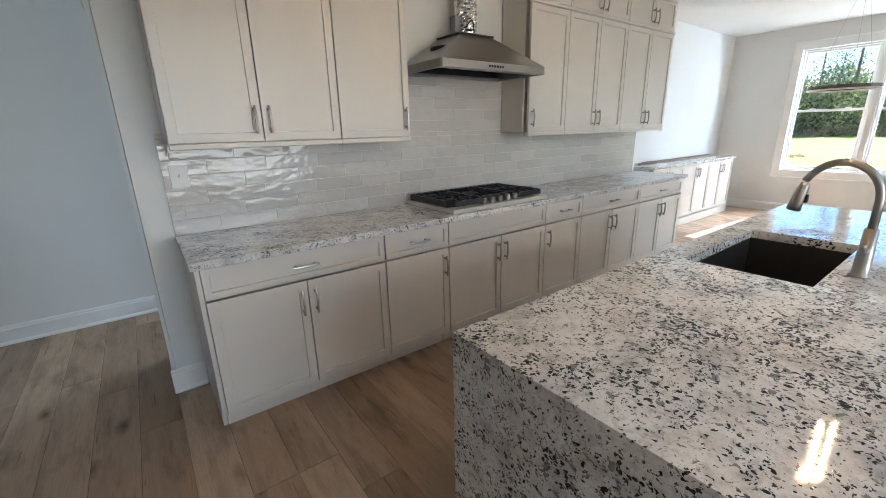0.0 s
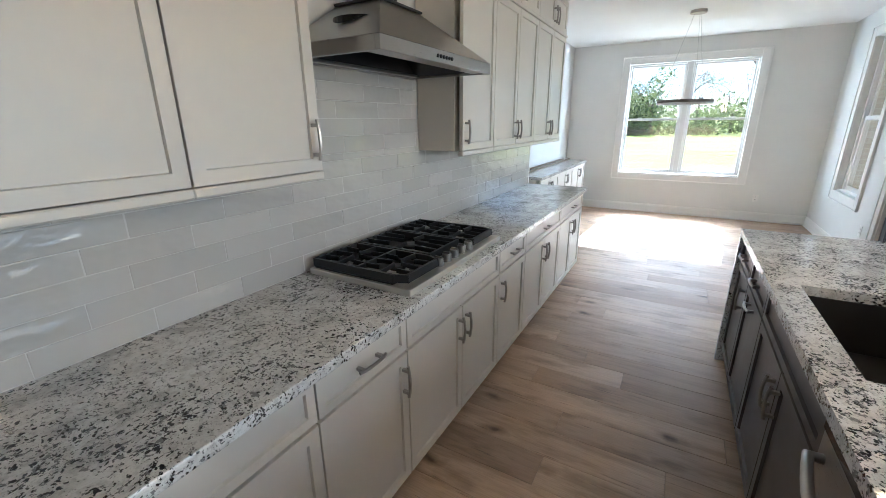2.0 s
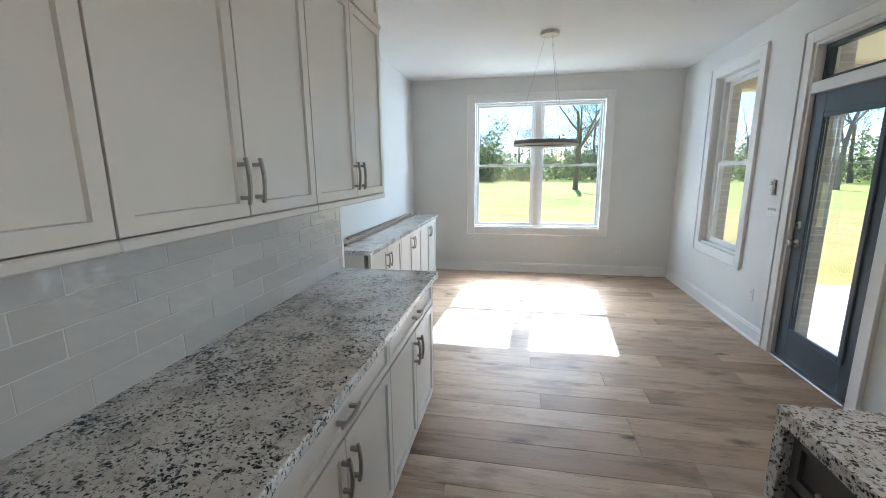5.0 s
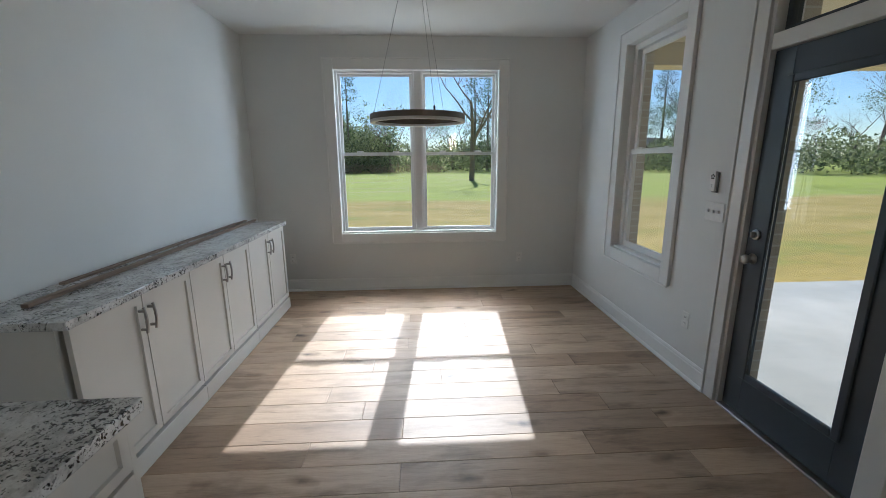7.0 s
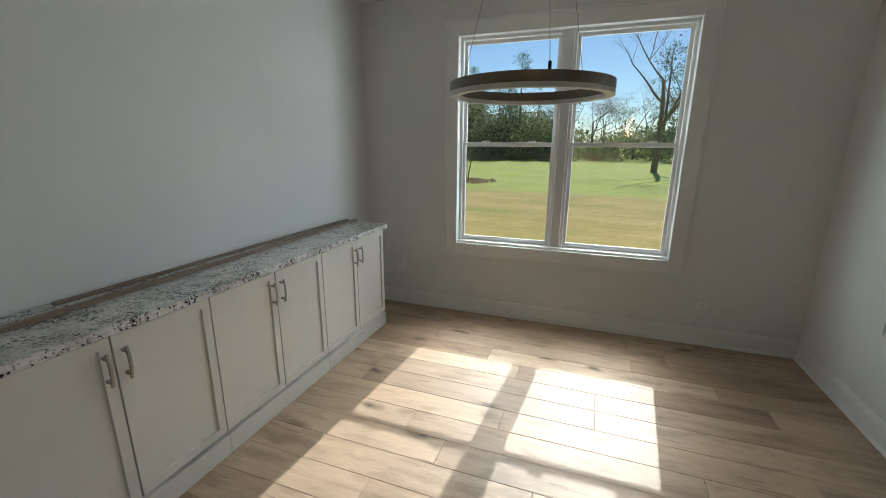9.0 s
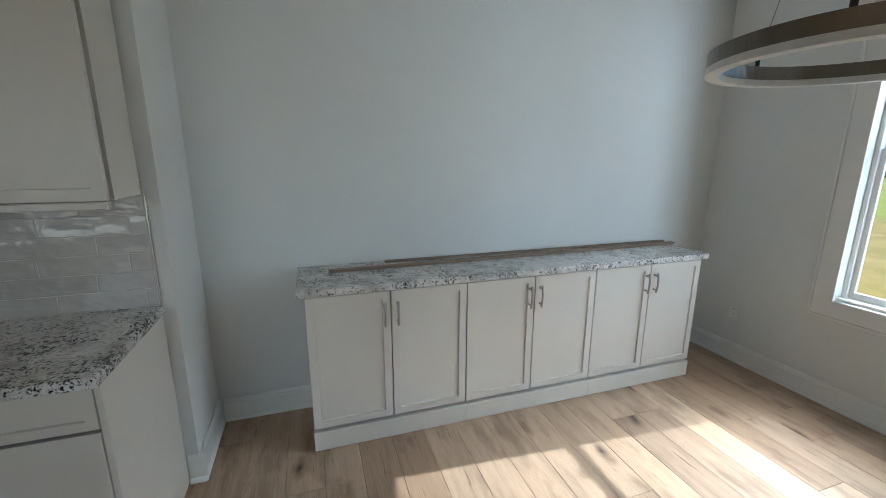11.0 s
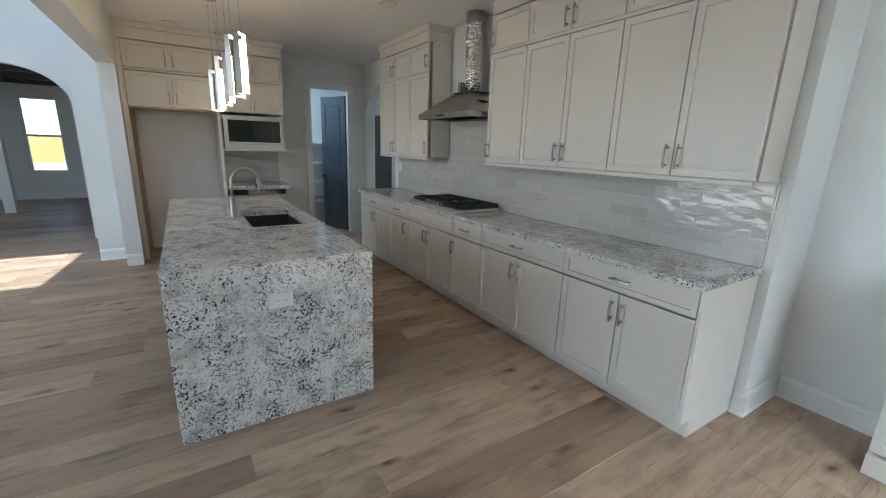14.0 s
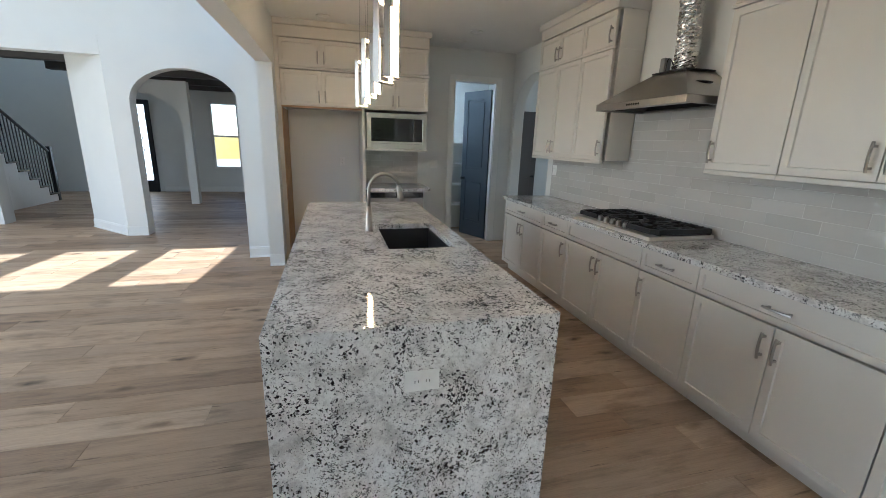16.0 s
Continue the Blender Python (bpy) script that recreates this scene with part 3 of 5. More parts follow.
upper_set([[0.067, 0.490, 0.911], [0.911, 1.379]], 0.067, 1.379)
upper_set([[2.473, 2.930], [2.930, 3.358, 3.783], [3.783, 4.215, 4.641]], 2.473, 4.641)

# sideboard: three two-door units under one granite top
SB = [5.235, 6.10, 6.965, 7.825]
for x0, x1 in zip(SB, SB[1:]):
    w = x1 - x0
    cabinet("sideboard_cabinet", pose(x0, 2.735, 0), w, DIN_N - 2.739, 0.108, 0.876,
            [("door", 0, w / 2, 0.125, 0.868, w / 2 - 0.035, 0.745, True), ("door", w / 2, w, 0.125, 0.868, w / 2 + 0.035, 0.745, True)],
            "greige shaker sideboard cabinet with two tall doors", "sideboard cabinets", plinth=0.11)
solid("granite_countertop", boxes((5.20, 7.85, 2.685, DIN_N - 0.002, 0.8765, 0.914), bevel=0.004, seg=2), GRANITE, "speckled grey granite sideboard top", "countertop", kind="")

# ---- island ----
IX0, IX1, IY0, IY1 = 0.53, 3.375, -0.165, 0.872
SINK = (1.635, 2.375, 0.365, 0.765)
top = bmesh.new()
box(top, IX0, SINK[0], IY0, IY1, 0.874, 0.914)
box(top, SINK[1], IX1, IY0, IY1, 0.874, 0.914)
box(top, SINK[0], SINK[1], IY0, SINK[2], 0.874, 0.914)
box(top, SINK[0], SINK[1], SINK[3], IY1, 0.874, 0.914)
bmesh.ops.remove_doubles(top, verts=top.verts, dist=1e-5)
island = thing("island_counter", pose(0, 0, 0), "white and black speckled granite island with waterfall ends", "kitchen island")
part("countertop", top, GRANITE, island, "polished speckled granite top with sink cutout")
part("waterfall_panel", boxes((IX1 - 0.04, IX1 - 0.0005, IY0, IY1, 0, 0.8738), bevel=0.0015), GRANITE, island, "upright speckled granite end slab")
part("waterfall_panel", boxes((IX0 + 0.0005, IX0 + 0.04, IY0, IY1, 0, 0.8738), bevel=0.0015), GRANITE, island, "upright speckled granite end slab")
IF = IY1 - 0.045
V0, VD, V1 = 0.112, 0.712, 0.872


def island_unit(x0, x1, fronts, label, body_top=None):
    """An island cabinet that faces the aisle; u runs from its far end x1 back to x0."""
    return cabinet("island_cabinet", pose(x1, IF, 0, 0, 0, 180), x1 - x0, 0.58, 0.108, 0.873, fronts, label, "island cabinets", ISLAND, toe=1, body_top=body_top)


w = 3.333 - 2.912
island_unit(2.912, 3.333, [("drawer_front", 0, w, VD + 0.006, V1, w / 2, 0.795, False), ("door", 0, w, V0, VD, w - 0.04, 0.60, True)], "dark charcoal island cabinet with drawer and door")
w = 2.910 - 2.432
island_unit(2.432, 2.910, [("drawer_front", 0, w, VD + 0.006, V1, w / 2, 0.795, False), ("door", 0, w, V0, VD, w / 2, 0.665, False)], "dark charcoal pull-out island cabinet with flat pulls")
w = 2.430 - 1.512
island_unit(1.512, 2.430, [("drawer_front", 0, w, VD + 0.006, V1, None, 0, False), ("door", 0, w / 2, V0, VD, w / 2 - 0.04, 0.60, True), ("door", w / 2, w, V0, VD, w / 2 + 0.04, 0.60, True)], "dark charcoal sink base cabinet with two doors", 0.63)
solid("filler_panel", boxes((IX0 + 0.042, 0.898, IY0 + 0.222, IF + 0.018, 0.002, 0.873)), ISLAND, "plain dark charcoal filler panel beside dishwasher", "panel", kind="")
solid("island_back_panel", boxes((IX0 + 0.042, IX1 - 0.042, IY0 + 0.20, IY0 + 0.22, 0, 0.873)), ISLAND, "dark charcoal panel at back of island", "panel", kind="")


# ---- windows and doors ----
def casing(name, plane, out, axis, u0, u1, v0, v1, w=0.105, sill=True):
    """Flat casing with a back band round an opening; out is +1 or -1 along the wall's normal."""
    t = thing(name, pose(0, 0, 0), "white painted window casing" if sill else "white painted door casing", "casing", kind="structure")

    def add(nm, a0, a1, b0, b1, d):
        lo, hi = sorted((plane + out * 0.0005, plane + out * d))
        part(nm, boxes((a0, a1, lo, hi, b0, b1) if axis == "x" else (lo, hi, a0, a1, b0, b1), bevel=0.002), TRIM, t)
    low = v0 - w if sill else 0.0
    add("side_casing", u0 - w, u0, low, v1 + w, 0.018)
    add("side_casing", u1, u1 + w, low, v1 + w, 0.018)
    add("head_casing", u0 + 0.0005, u1 - 0.0005, v1, v1 + w, 0.018)
    if sill:
        add("apron", u0 + 0.0005, u1 - 0.0005, v0 - w, v0, 0.018)
    add("back_band", u0 - w - 0.014, u0 - w - 0.0005, low, v1 + w + 0.014, 0.028)
    add("back_band", u1 + w + 0.0005, u1 + w + 0.014, low, v1 + w + 0.014, 0.028)
    add("back_band", u0 - w, u1 + w, v1 + w + 0.0005, v1 + w + 0.014, 0.028)
    if sill:
        add("back_band", u0 - w, u1 + w, v0 - w - 0.014, v0 - w - 0.0005, 0.028)
    return t


def sash_window(name, at, axis, u0, u1, v0, v1, rail_z, units, label, f=0.024, st=0.028):
    """Double-hung units side by side, standing in the opening at depth at."""
    t = thing(name, pose(0, 0, 0), label, "window", kind="structure")

    def bx(a0, a1, d0, d1, b0, b1, bev=0.002):
        d0, d1 = sorted((d0, d1))
        return boxes((a0, a1, d0, d1, b0, b1) if axis == "x" else (d0, d1, a0, a1, b0, b1), bevel=bev)
    s = 1 if at > 0 else -1
    mull = 0.075
    w = (u1 - u0 - mull * (units - 1)) / units
    part("window_sill", bx(u0 + 0.0005, u1 - 0.0005, at - s * 0.075, at - s * 0.0, v0 + 0.0005, v0 + 0.02), TRIM, t)
    for k in range(units - 1):
        m0 = u0 + w * (k + 1) + mull * k
        part("mullion", bx(m0, m0 + mull, at - s * 0.045, at + s * 0.05, v0 + 0.0205, v1 - 0.0005), TRIM, t)
    for k in range(units):
        a0 = u0 + (w + mull) * k
        a1 = a0 + w
        fr = part("window_frame", bx(a0 + 0.0005, a0 + f, at - s * 0.03, at + s * 0.05, v0 + 0.021, v1 - 0.0005), TRIM, t)
        part("window_frame", bx(a1 - f, a1 - 0.0005, at - s * 0.03, at + s * 0.05, v0 + 0.021, v1 - 0.0005), TRIM, t)
        part("window_frame", bx(a0 + f, a1 - f, at - s * 0.03, at + s * 0.05, v1 - f, v1 - 0.0005), TRIM, t)
        for nm, b0, b1, d in (("lower_sash", v0 + 0.021, rail_z + 0.018, 0.0), ("upper_sash", rail_z - 0.018, v1 - f, 0.025)):
            bm = bmesh.new()
            for r in ((a0 + f, a0 + f + st, b0, b1), (a1 - f - st, a1 - f, b0, b1), (a0 + f + st, a1 - f - st, b0, b0 + st + (0.012 if d == 0 else 0)), (a0 + f + st, a1 - f - st, b1 - st, b1)):
                dd = sorted((at + s * (d - 0.011), at + s * (d + 0.011)))
                box(bm, *((r[0], r[1], *dd, r[2], r[3]) if axis == "x" else (*dd, r[0], r[1], r[2], r[3])), bevel=0.002)
            sash = part(nm, bm, TRIM, t)
            pane = part("pane", bx(a0 + f + st - 0.004, a1 - f - st + 0.004, at + s * (d - 0.002), at + s * (d + 0.002), b0 + st - 0.004, b1 - st + 0.004, 0), GLASS, sash, "clear glass pane")
            pane.visible_shadow = False
        for q in (0.25, 0.72):
            part("sash_lock", bx(a0 + w * q - 0.035, a0 + w * q + 0.035, at - s * 0.03, at - s * 0.011, rail_z + 0.0185, rail_z + 0.032), PLASTIC, t)
    return t


casing("trim_window_east", DIN_E, -1, "y", WIN[0], WIN[1], WIN[2], WIN[3])
casing("trim_window_south", WALL_S, 1, "x", SWIN[0], SWIN[1], SWIN[2], SWIN[3])
sash_window("window_1", DIN_E + 0.085, "y", WIN[0], WIN[1], WIN[2], WIN[3], 1.58, 2, "white double window of two sashes, clear glass")
sash_window("window_2", WALL_S - 0.09, "x", SWIN[0], SWIN[1], SWIN[2], SWIN[3], 1.575, 1, "white single-hung side window facing the porch", 0.05, 0.042)

# patio door with transom
casing("trim_patio_door", WALL_S, 1, "x", DOOR_X0, DOOR_X1, 0, 2.42, 0.085, sill=False)
jamb = thing("trim_door_jamb", pose(0, 0, 0), "white painted door jamb with transom bar", "door frame", kind="structure")
part("jamb", boxes((DOOR_X0 + 0.0005, DOOR_X0 + 0.022, WALL_S - 0.154, WALL_S - 0.001, 0, 2.4195)), TRIM, jamb)
part("jamb", boxes((DOOR_X1 - 0.022, DOOR_X1 - 0.0005, WALL_S - 0.154, WALL_S - 0.001, 0, 2.4195)), TRIM, jamb)
part("transom_bar", boxes((DOOR_X0 + 0.0225, DOOR_X1 - 0.0225, WALL_S - 0.154, WALL_S - 0.001, 2.06, 2.14), bevel=0.003), TRIM, jamb)
part("head", boxes((DOOR_X0 + 0.0225, DOOR_X1 - 0.0225, WALL_S - 0.154, WALL_S - 0.001, 2.40, 2.4195)), TRIM, jamb)
part("transom_frame", boxes((DOOR_X0 + 0.023, DOOR_X0 + 0.06, WALL_S - 0.11, WALL_S - 0.06, 2.141, 2.399), (DOOR_X1 - 0.06, DOOR_X1 - 0.023, WALL_S - 0.11, WALL_S - 0.06, 2.141, 2.399), (DOOR_X0 + 0.06, DOOR_X1 - 0.06, WALL_S - 0.11, WALL_S - 0.06, 2.141, 2.172), (DOOR_X0 + 0.06, DOOR_X1 - 0.06, WALL_S - 0.11, WALL_S - 0.06, 2.368, 2.399)), SLATE, jamb)
tp = part("pane", boxes((DOOR_X0 + 0.055, DOOR_X1 - 0.055, WALL_S - 0.087, WALL_S - 0.083, 2.165, 2.375)), GLASS, jamb)
tp.visible_shadow = False
part("threshold", boxes((DOOR_X0 + 0.0225, DOOR_X1 - 0.0225, WALL_S - 0.17, WALL_S + 0.01, -0.009, 0.012), bevel=0.004), NICKEL, jamb)
door = thing("door_1", pose(0, 0, 0), "slate blue patio door with full glass lite, closed", "door", kind="structure")
dx0, dx1 = DOOR_X0 + 0.025, DOOR_X1 - 0.025
dy0, dy1 = WALL_S - 0.075, WALL_S - 0.030
leaf = boxes((dx0, dx0 + 0.125, dy0, dy1, 0.015, 2.055), (dx1 - 0.125, dx1, dy0, dy1, 0.015, 2.055), (dx0 + 0.125, dx1 - 0.125, dy0, dy1, 0.015, 0.26), (dx0 + 0.125, dx1 - 0.125, dy0, dy1, 1.90, 2.055), bevel=0.002)
part("leaf", leaf, SLATE, door)
gx0, gx1 = dx0 + 0.125, dx1 - 0.125
bead = boxes((gx0 - 0.02, gx0 + 0.022, dy1 + 0.0005, dy1 + 0.014, 0.24, 1.92), (gx1 - 0.022, gx1 + 0.02, dy1 + 0.0005, dy1 + 0.014, 0.24, 1.92), (gx0 + 0.022, gx1 - 0.022, dy1 + 0.0005, dy1 + 0.014, 0.24, 0.282), (gx0 + 0.022, gx1 - 0.022, dy1 + 0.0005, dy1 + 0.014, 1.878, 1.92), bevel=0.005)
part("lite_frame", bead, SLATE, door, "raised slate blue moulding round the glass")
dp = part("pane", boxes((gx0 + 0.001, gx1 - 0.001, dy0 + 0.02, dy0 + 0.024, 0.262, 1.898)), GLASS, door, "clear glass pane")
dp.visible_shadow = False
knob = lathe(bmesh.new(), [(0.031, 0.0), (0.031, 0.006), (0.012, 0.010), (0.011, 0.028), (0.022, 0.034), (0.028, 0.045), (0.026, 0.056), (0.014, 0.062)], 24, (0, 0, 0), "Y")
knob.transform(Matrix.Translation((dx1 - 0.062, dy1 + 0.0005, 0.95)) @ Matrix.Scale(-1, 4, (0, 1, 0)))
bmesh.ops.recalc_face_normals(knob, faces=knob.faces)
part("knob", knob, NICKEL, door, "round nickel door knob", True)
bolt = lathe(bmesh.new(), [(0.031, 0.0), (0.029, 0.010), (0.020, 0.013), (0.019, 0.018)], 24, (0, 0, 0), "Y")
box(bolt, -0.006, 0.006, -0.036, -0.016, -0.016, 0.016, 0.002)
bolt.transform(Matrix.Translation((dx1 - 0.062, dy1 + 0.0005, 1.09)) @ Matrix.Scale(-1, 4, (0, 1, 0)))
bmesh.ops.recalc_face_normals(bolt, faces=bolt.faces)
part("deadbolt", bolt, NICKEL, door, "round nickel deadbolt thumb turn")
for hz in (0.25, 1.05, 1.82):
    part("hinge", boxes((dx0 - 0.006, dx0 + 0.010, dy1 + 0.0005, dy1 + 0.012, hz - 0.05, hz + 0.05), bevel=0.003), BLACK, door, "black butt hinge")


# ---- baseboards ----
baseboard((KX1 + 0.0005, WALL_N), (KX1 + 0.0005, DIN_N - 0.001), (1, 0))
baseboard((KX1 + 0.03, DIN_N), (5.225, DIN_N), (0, -1))
baseboard((7.83, DIN_N), (DIN_E, DIN_N), (0, -1))
baseboard((DIN_E, DIN_N - 0.03), (DIN_E, WALL_S), (-1, 0))
baseboard((DIN_E - 0.03, WALL_S), (DOOR_X1 + 0.10, WALL_S), (0, 1))
baseboard((4.655, WALL_N - 0.001), (KX1 + 0.03, WALL_N - 0.001), (0, -1))
baseboard((KX0 - 0.0005, WALL_N), (KX0 - 0.0005, WALL_N + 0.46), (-1, 0))
baseboard((KX0 - 0.03, WALL_N - 0.001), (0.04, WALL_N - 0.001), (0, -1))
baseboard((-2.49, 4.16), (2.9, 4.16), (0, -1))
baseboard((-0.49, -0.70), (-0.49, WALL_S), (1, 0))
baseboard((-0.90, -1.0), (-0.90, -0.702), (1, 0))
baseboard((KIT_W, 1.33), (KIT_W, 1.71), (1, 0))
baseboard((-2.40, -2.94), (-2.40, -2.68), (1, 0))
baseboard((-2.40, -2.942), (-3.15, -3.72), (0.72, -0.69))
baseboard((-7.9, -4.3), (-7.9, 0.5), (1, 0))


# ---- cooktop ----
def ring_band(bm, r0, r1, z0, z1, sides=64, at=(0, 0)):
    """A flat ring with a square section."""
    loops = []
    for r, z in ((r0, z0), (r1, z0), (r1, z1), (r0, z1)):
        loops.append([bm.verts.new((at[0] + r * math.cos(a), at[1] + r * math.sin(a), z)) for a in (2 * math.pi * k / sides for k in range(sides))])
    for i in range(4):
        p, q = loops[i], loops[(i + 1) % 4]
        for k in range(sides):
            bm.faces.new((p[k], p[(k + 1) % sides], q[(k + 1) % sides], q[k]))
    bmesh.ops.recalc_face_normals(bm, faces=bm.faces)
    return bm


CX0, CX1, CY0, CY1 = 1.50, 2.41, 2.098, 2.645
KNOBSTEEL = metal("satin_grey_steel", (0.30, 0.285, 0.26), 0.38)
BLACKSTEEL = metal("dark_steel", (0.10, 0.097, 0.092), 0.30)
cook = thing("cooktop", pose(CX0, CY0, 0.930), "stainless steel gas cooktop with black iron grates", "cooktop")
CW, CD = CX1 - CX0, CY1 - CY0
part("tray", boxes((0, CW, 0, CD, -0.0155, 0.012), bevel=0.004, seg=2), TRAYSTEEL, cook, "brushed stainless steel tray")
part("cooking_surface", boxes((0.015, CW - 0.015, 0.095, CD - 0.015, 0.0122, 0.0145), bevel=0.001), BLACKSTEEL, cook, "dark recessed burner surface")
for bx_, by_, br in ((0.15, 0.17, 0.042), (0.15, 0.40, 0.036), (0.455, 0.30, 0.058), (0.76, 0.17, 0.036), (0.76, 0.40, 0.046)):
    b1 = lathe(bmesh.new(), [(br * 1.25, 0.0147), (br * 1.2, 0.020), (br, 0.024), (br * 0.98, 0.028)], 24, (bx_, by_, 0))
    bn = part("burner", b1, NICKEL, cook, "silver burner ring", True)
    part("burner_cap", lathe(bmesh.new(), [(br * 0.9, 0.0285), (br * 0.92, 0.034), (br * 0.8, 0.040), (br * 0.3, 0.041)], 24, (bx_, by_, 0)), BLACK, bn, "black burner cap", True)


def grate(x0, x1, y0, y1, centres, chamfer):
    """A cast grate: a deep frame, its front corners cut off by chamfer, bars along it and fingers that reach for the burners."""
    bm = bmesh.new()
    z0, z1 = 0.022, 0.056
    c = chamfer
    loop = [(x0, y0 + c), (x0 + c * 0.5, y0), (x1 - c * 0.5, y0), (x1, y0 + c), (x1, y1), (x0, y1)] if c else [(x0, y0), (x1, y0), (x1, y1), (x0, y1)]

    def bar(p, q, w, lo, hi, lo2=None, hi2=None):
        p, q = Vector((*p, 0)), Vector((*q, 0))
        d = (q - p).normalized()
        side = Vector((-d.y, d.x, 0)) * w / 2
        lo2, hi2 = lo if lo2 is None else lo2, hi if hi2 is None else hi2
        v = [bm.verts.new(e + t * side * (1.0 if z == a else 0.72) + Vector((0, 0, z))) for e, a, b in ((p, lo, hi), (q, lo2, hi2)) for t in (-1, 1) for z in (a, b)]
        for f in ((0, 1, 3, 2), (4, 6, 7, 5), (0, 4, 5, 1), (2, 3, 7, 6), (1, 5, 7, 3), (0, 2, 6, 4)):
            bm.faces.new([v[i] for i in f])
    cx = sum(p[0] for p in loop) / len(loop)
    cy = (y0 + y1) / 2
    inset = [(px + (0.009 if px < cx else -0.009), py + (0.009 if py < cy else -0.009)) for px, py in loop]
    for p, q in zip(inset, inset[1:] + inset[:1]):
        d = (Vector(q) - Vector(p)).normalized() * 0.007
        bar((p[0] - d.x, p[1] - d.y), (q[0] + d.x, q[1] + d.y), 0.018, z0, z1)
    for fx, fy in ((x0 + 0.014, y0 + c + 0.014), (x1 - 0.014, y0 + c + 0.014), (x0 + 0.014, y1 - 0.014), (x1 - 0.014, y1 - 0.014)):
        box(bm, fx - 0.011, fx + 0.011, fy - 0.011, fy + 0.011, 0.0148, z0 + 0.003, 0.002)
    rows = [y0 + 0.012] + [(a[1] + b[1]) / 2 for a, b in zip(centres, centres[1:])] + [y1 - 0.012]
    for y in rows[1:-1]:
        bar((x0 + 0.012, y), (x1 - 0.012, y), 0.015, z0 + 0.012, z1 + 0.002)
    for (bx, by, br), lo, hi in zip(centres, rows, rows[1:]):
        for k in (-1, 1):
            for e in (lo, hi):
                bar((bx + k * 0.072, e), (bx + k * 0.066, e + (by - e) * 0.62), 0.010, z0 + 0.016, z1 + 0.002)
            bar((x0 + 0.012 if k < 0 else x1 - 0.012, by), (bx + k * br * 0.55, by), 0.011, z0 + 0.014, z1, z0 + 0.022, z1 + 0.005)
        bar((bx, lo), (bx, by - br * 0.55), 0.011, z0 + 0.014, z1, z0 + 0.022, z1 + 0.005)
        bar((bx, hi), (bx, by + br * 0.55), 0.011, z0 + 0.014, z1, z0 + 0.022, z1 + 0.005)
    for k in range(6):
        px = x0 + 0.02 + (x1 - x0 - 0.04) * k / 5
        bar((px, y1 - 0.015), (px, y1 + 0.004), 0.014, z0 + 0.01, z1 + 0.006, z0 + 0.004, z1 - 0.008)
    bmesh.ops.recalc_face_normals(bm, faces=bm.faces)
    return bm


part("grate", grate(0.012, 0.305, 0.035, 0.535, [(0.15, 0.17, 0.042), (0.15, 0.40, 0.036)], 0.05), BLACK, cook, "black cast iron grate")
part("grate", grate(0.309, 0.601, 0.10, 0.535, [(0.455, 0.31, 0.058)], 0.0), BLACK, cook, "black cast iron grate")
part("grate", grate(0.605, 0.898, 0.035, 0.535, [(0.76, 0.17, 0.036), (0.76, 0.40, 0.046)], 0.05), BLACK, cook, "black cast iron grate")
for k in range(5):
    kb = lathe(bmesh.new(), [(0.024, 0.0122), (0.024, 0.018), (0.0225, 0.020), (0.0215, 0.046), (0.020, 0.049)], 24, (0.305 + 0.075 * k, 0.052, 0))
    box(kb, 0.305 + 0.075 * k - 0.0045, 0.305 + 0.075 * k + 0.0045, 0.052 - 0.017, 0.052 + 0.017, 0.0492, 0.057, 0.0015)
    part("knob", kb, KNOBSTEEL, cook, "brushed silver control knob")

# ---- range hood ----
HX0, HX1, HY0, HZ = 1.505, 2.425, 2.19, 1.80
hood = thing("range_hood", pose(0, 0, 0), "stainless pyramid range hood with unwrapped foil duct", "range hood")
lip = bmesh.new()
for r in ((HX0, HX1, HY0, HY0 + 0.02), (HX0, HX1, WALL_N - 0.045, WALL_N - 0.012), (HX0, HX0 + 0.02, HY0 + 0.02, WALL_N - 0.045), (HX1 - 0.02, HX1, HY0 + 0.02, WALL_N - 0.045)):
    box(lip, *r, HZ, HZ + 0.05, 0.0015)
part("lip", lip, STEEL, hood, "brushed steel lower band")
py = bmesh.new()
lo = [py.verts.new(p) for p in ((HX0, HY0, HZ + 0.0505), (HX1, HY0, HZ + 0.0505), (HX1, WALL_N - 0.012, HZ + 0.0505), (HX0, WALL_N - 0.012, HZ + 0.0505))]
up = [py.verts.new(p) for p in ((1.83, 2.43, 2.05), (2.13, 2.43, 2.05), (2.13, WALL_N - 0.012, 2.05), (1.83, WALL_N - 0.012, 2.05))]
for k in range(4):
    py.faces.new((lo[k], lo[(k + 1) % 4], up[(k + 1) % 4], up[k]))
py.faces.new(up)
bmesh.ops.recalc_face_normals(py, faces=py.faces)
part("canopy", py, STEEL, hood, "sloped brushed steel canopy")
part("collar", boxes((1.82, 2.14, 2.42, WALL_N - 0.012, 2.0505, 2.062), bevel=0.003), BLACK, hood, "dark collar plate")
liner = bmesh.new()
lo = [liner.verts.new(p) for p in ((HX0 + 0.021, HY0 + 0.10, HZ + 0.012), (HX1 - 0.021, HY0 + 0.10, HZ + 0.012), (HX1 - 0.021, WALL_N - 0.046, HZ + 0.012), (HX0 + 0.021, WALL_N - 0.046, HZ + 0.012))]
up = [liner.verts.new(p) for p in ((1.80, 2.40, 2.02), (2.14, 2.40, 2.02), (2.14, WALL_N - 0.05, 2.02), (1.80, WALL_N - 0.05, 2.02))]
for k in range(4):
    liner.faces.new((lo[k], up[k], up[(k + 1) % 4], lo[(k + 1) % 4]))
liner.faces.new(up[::-1])
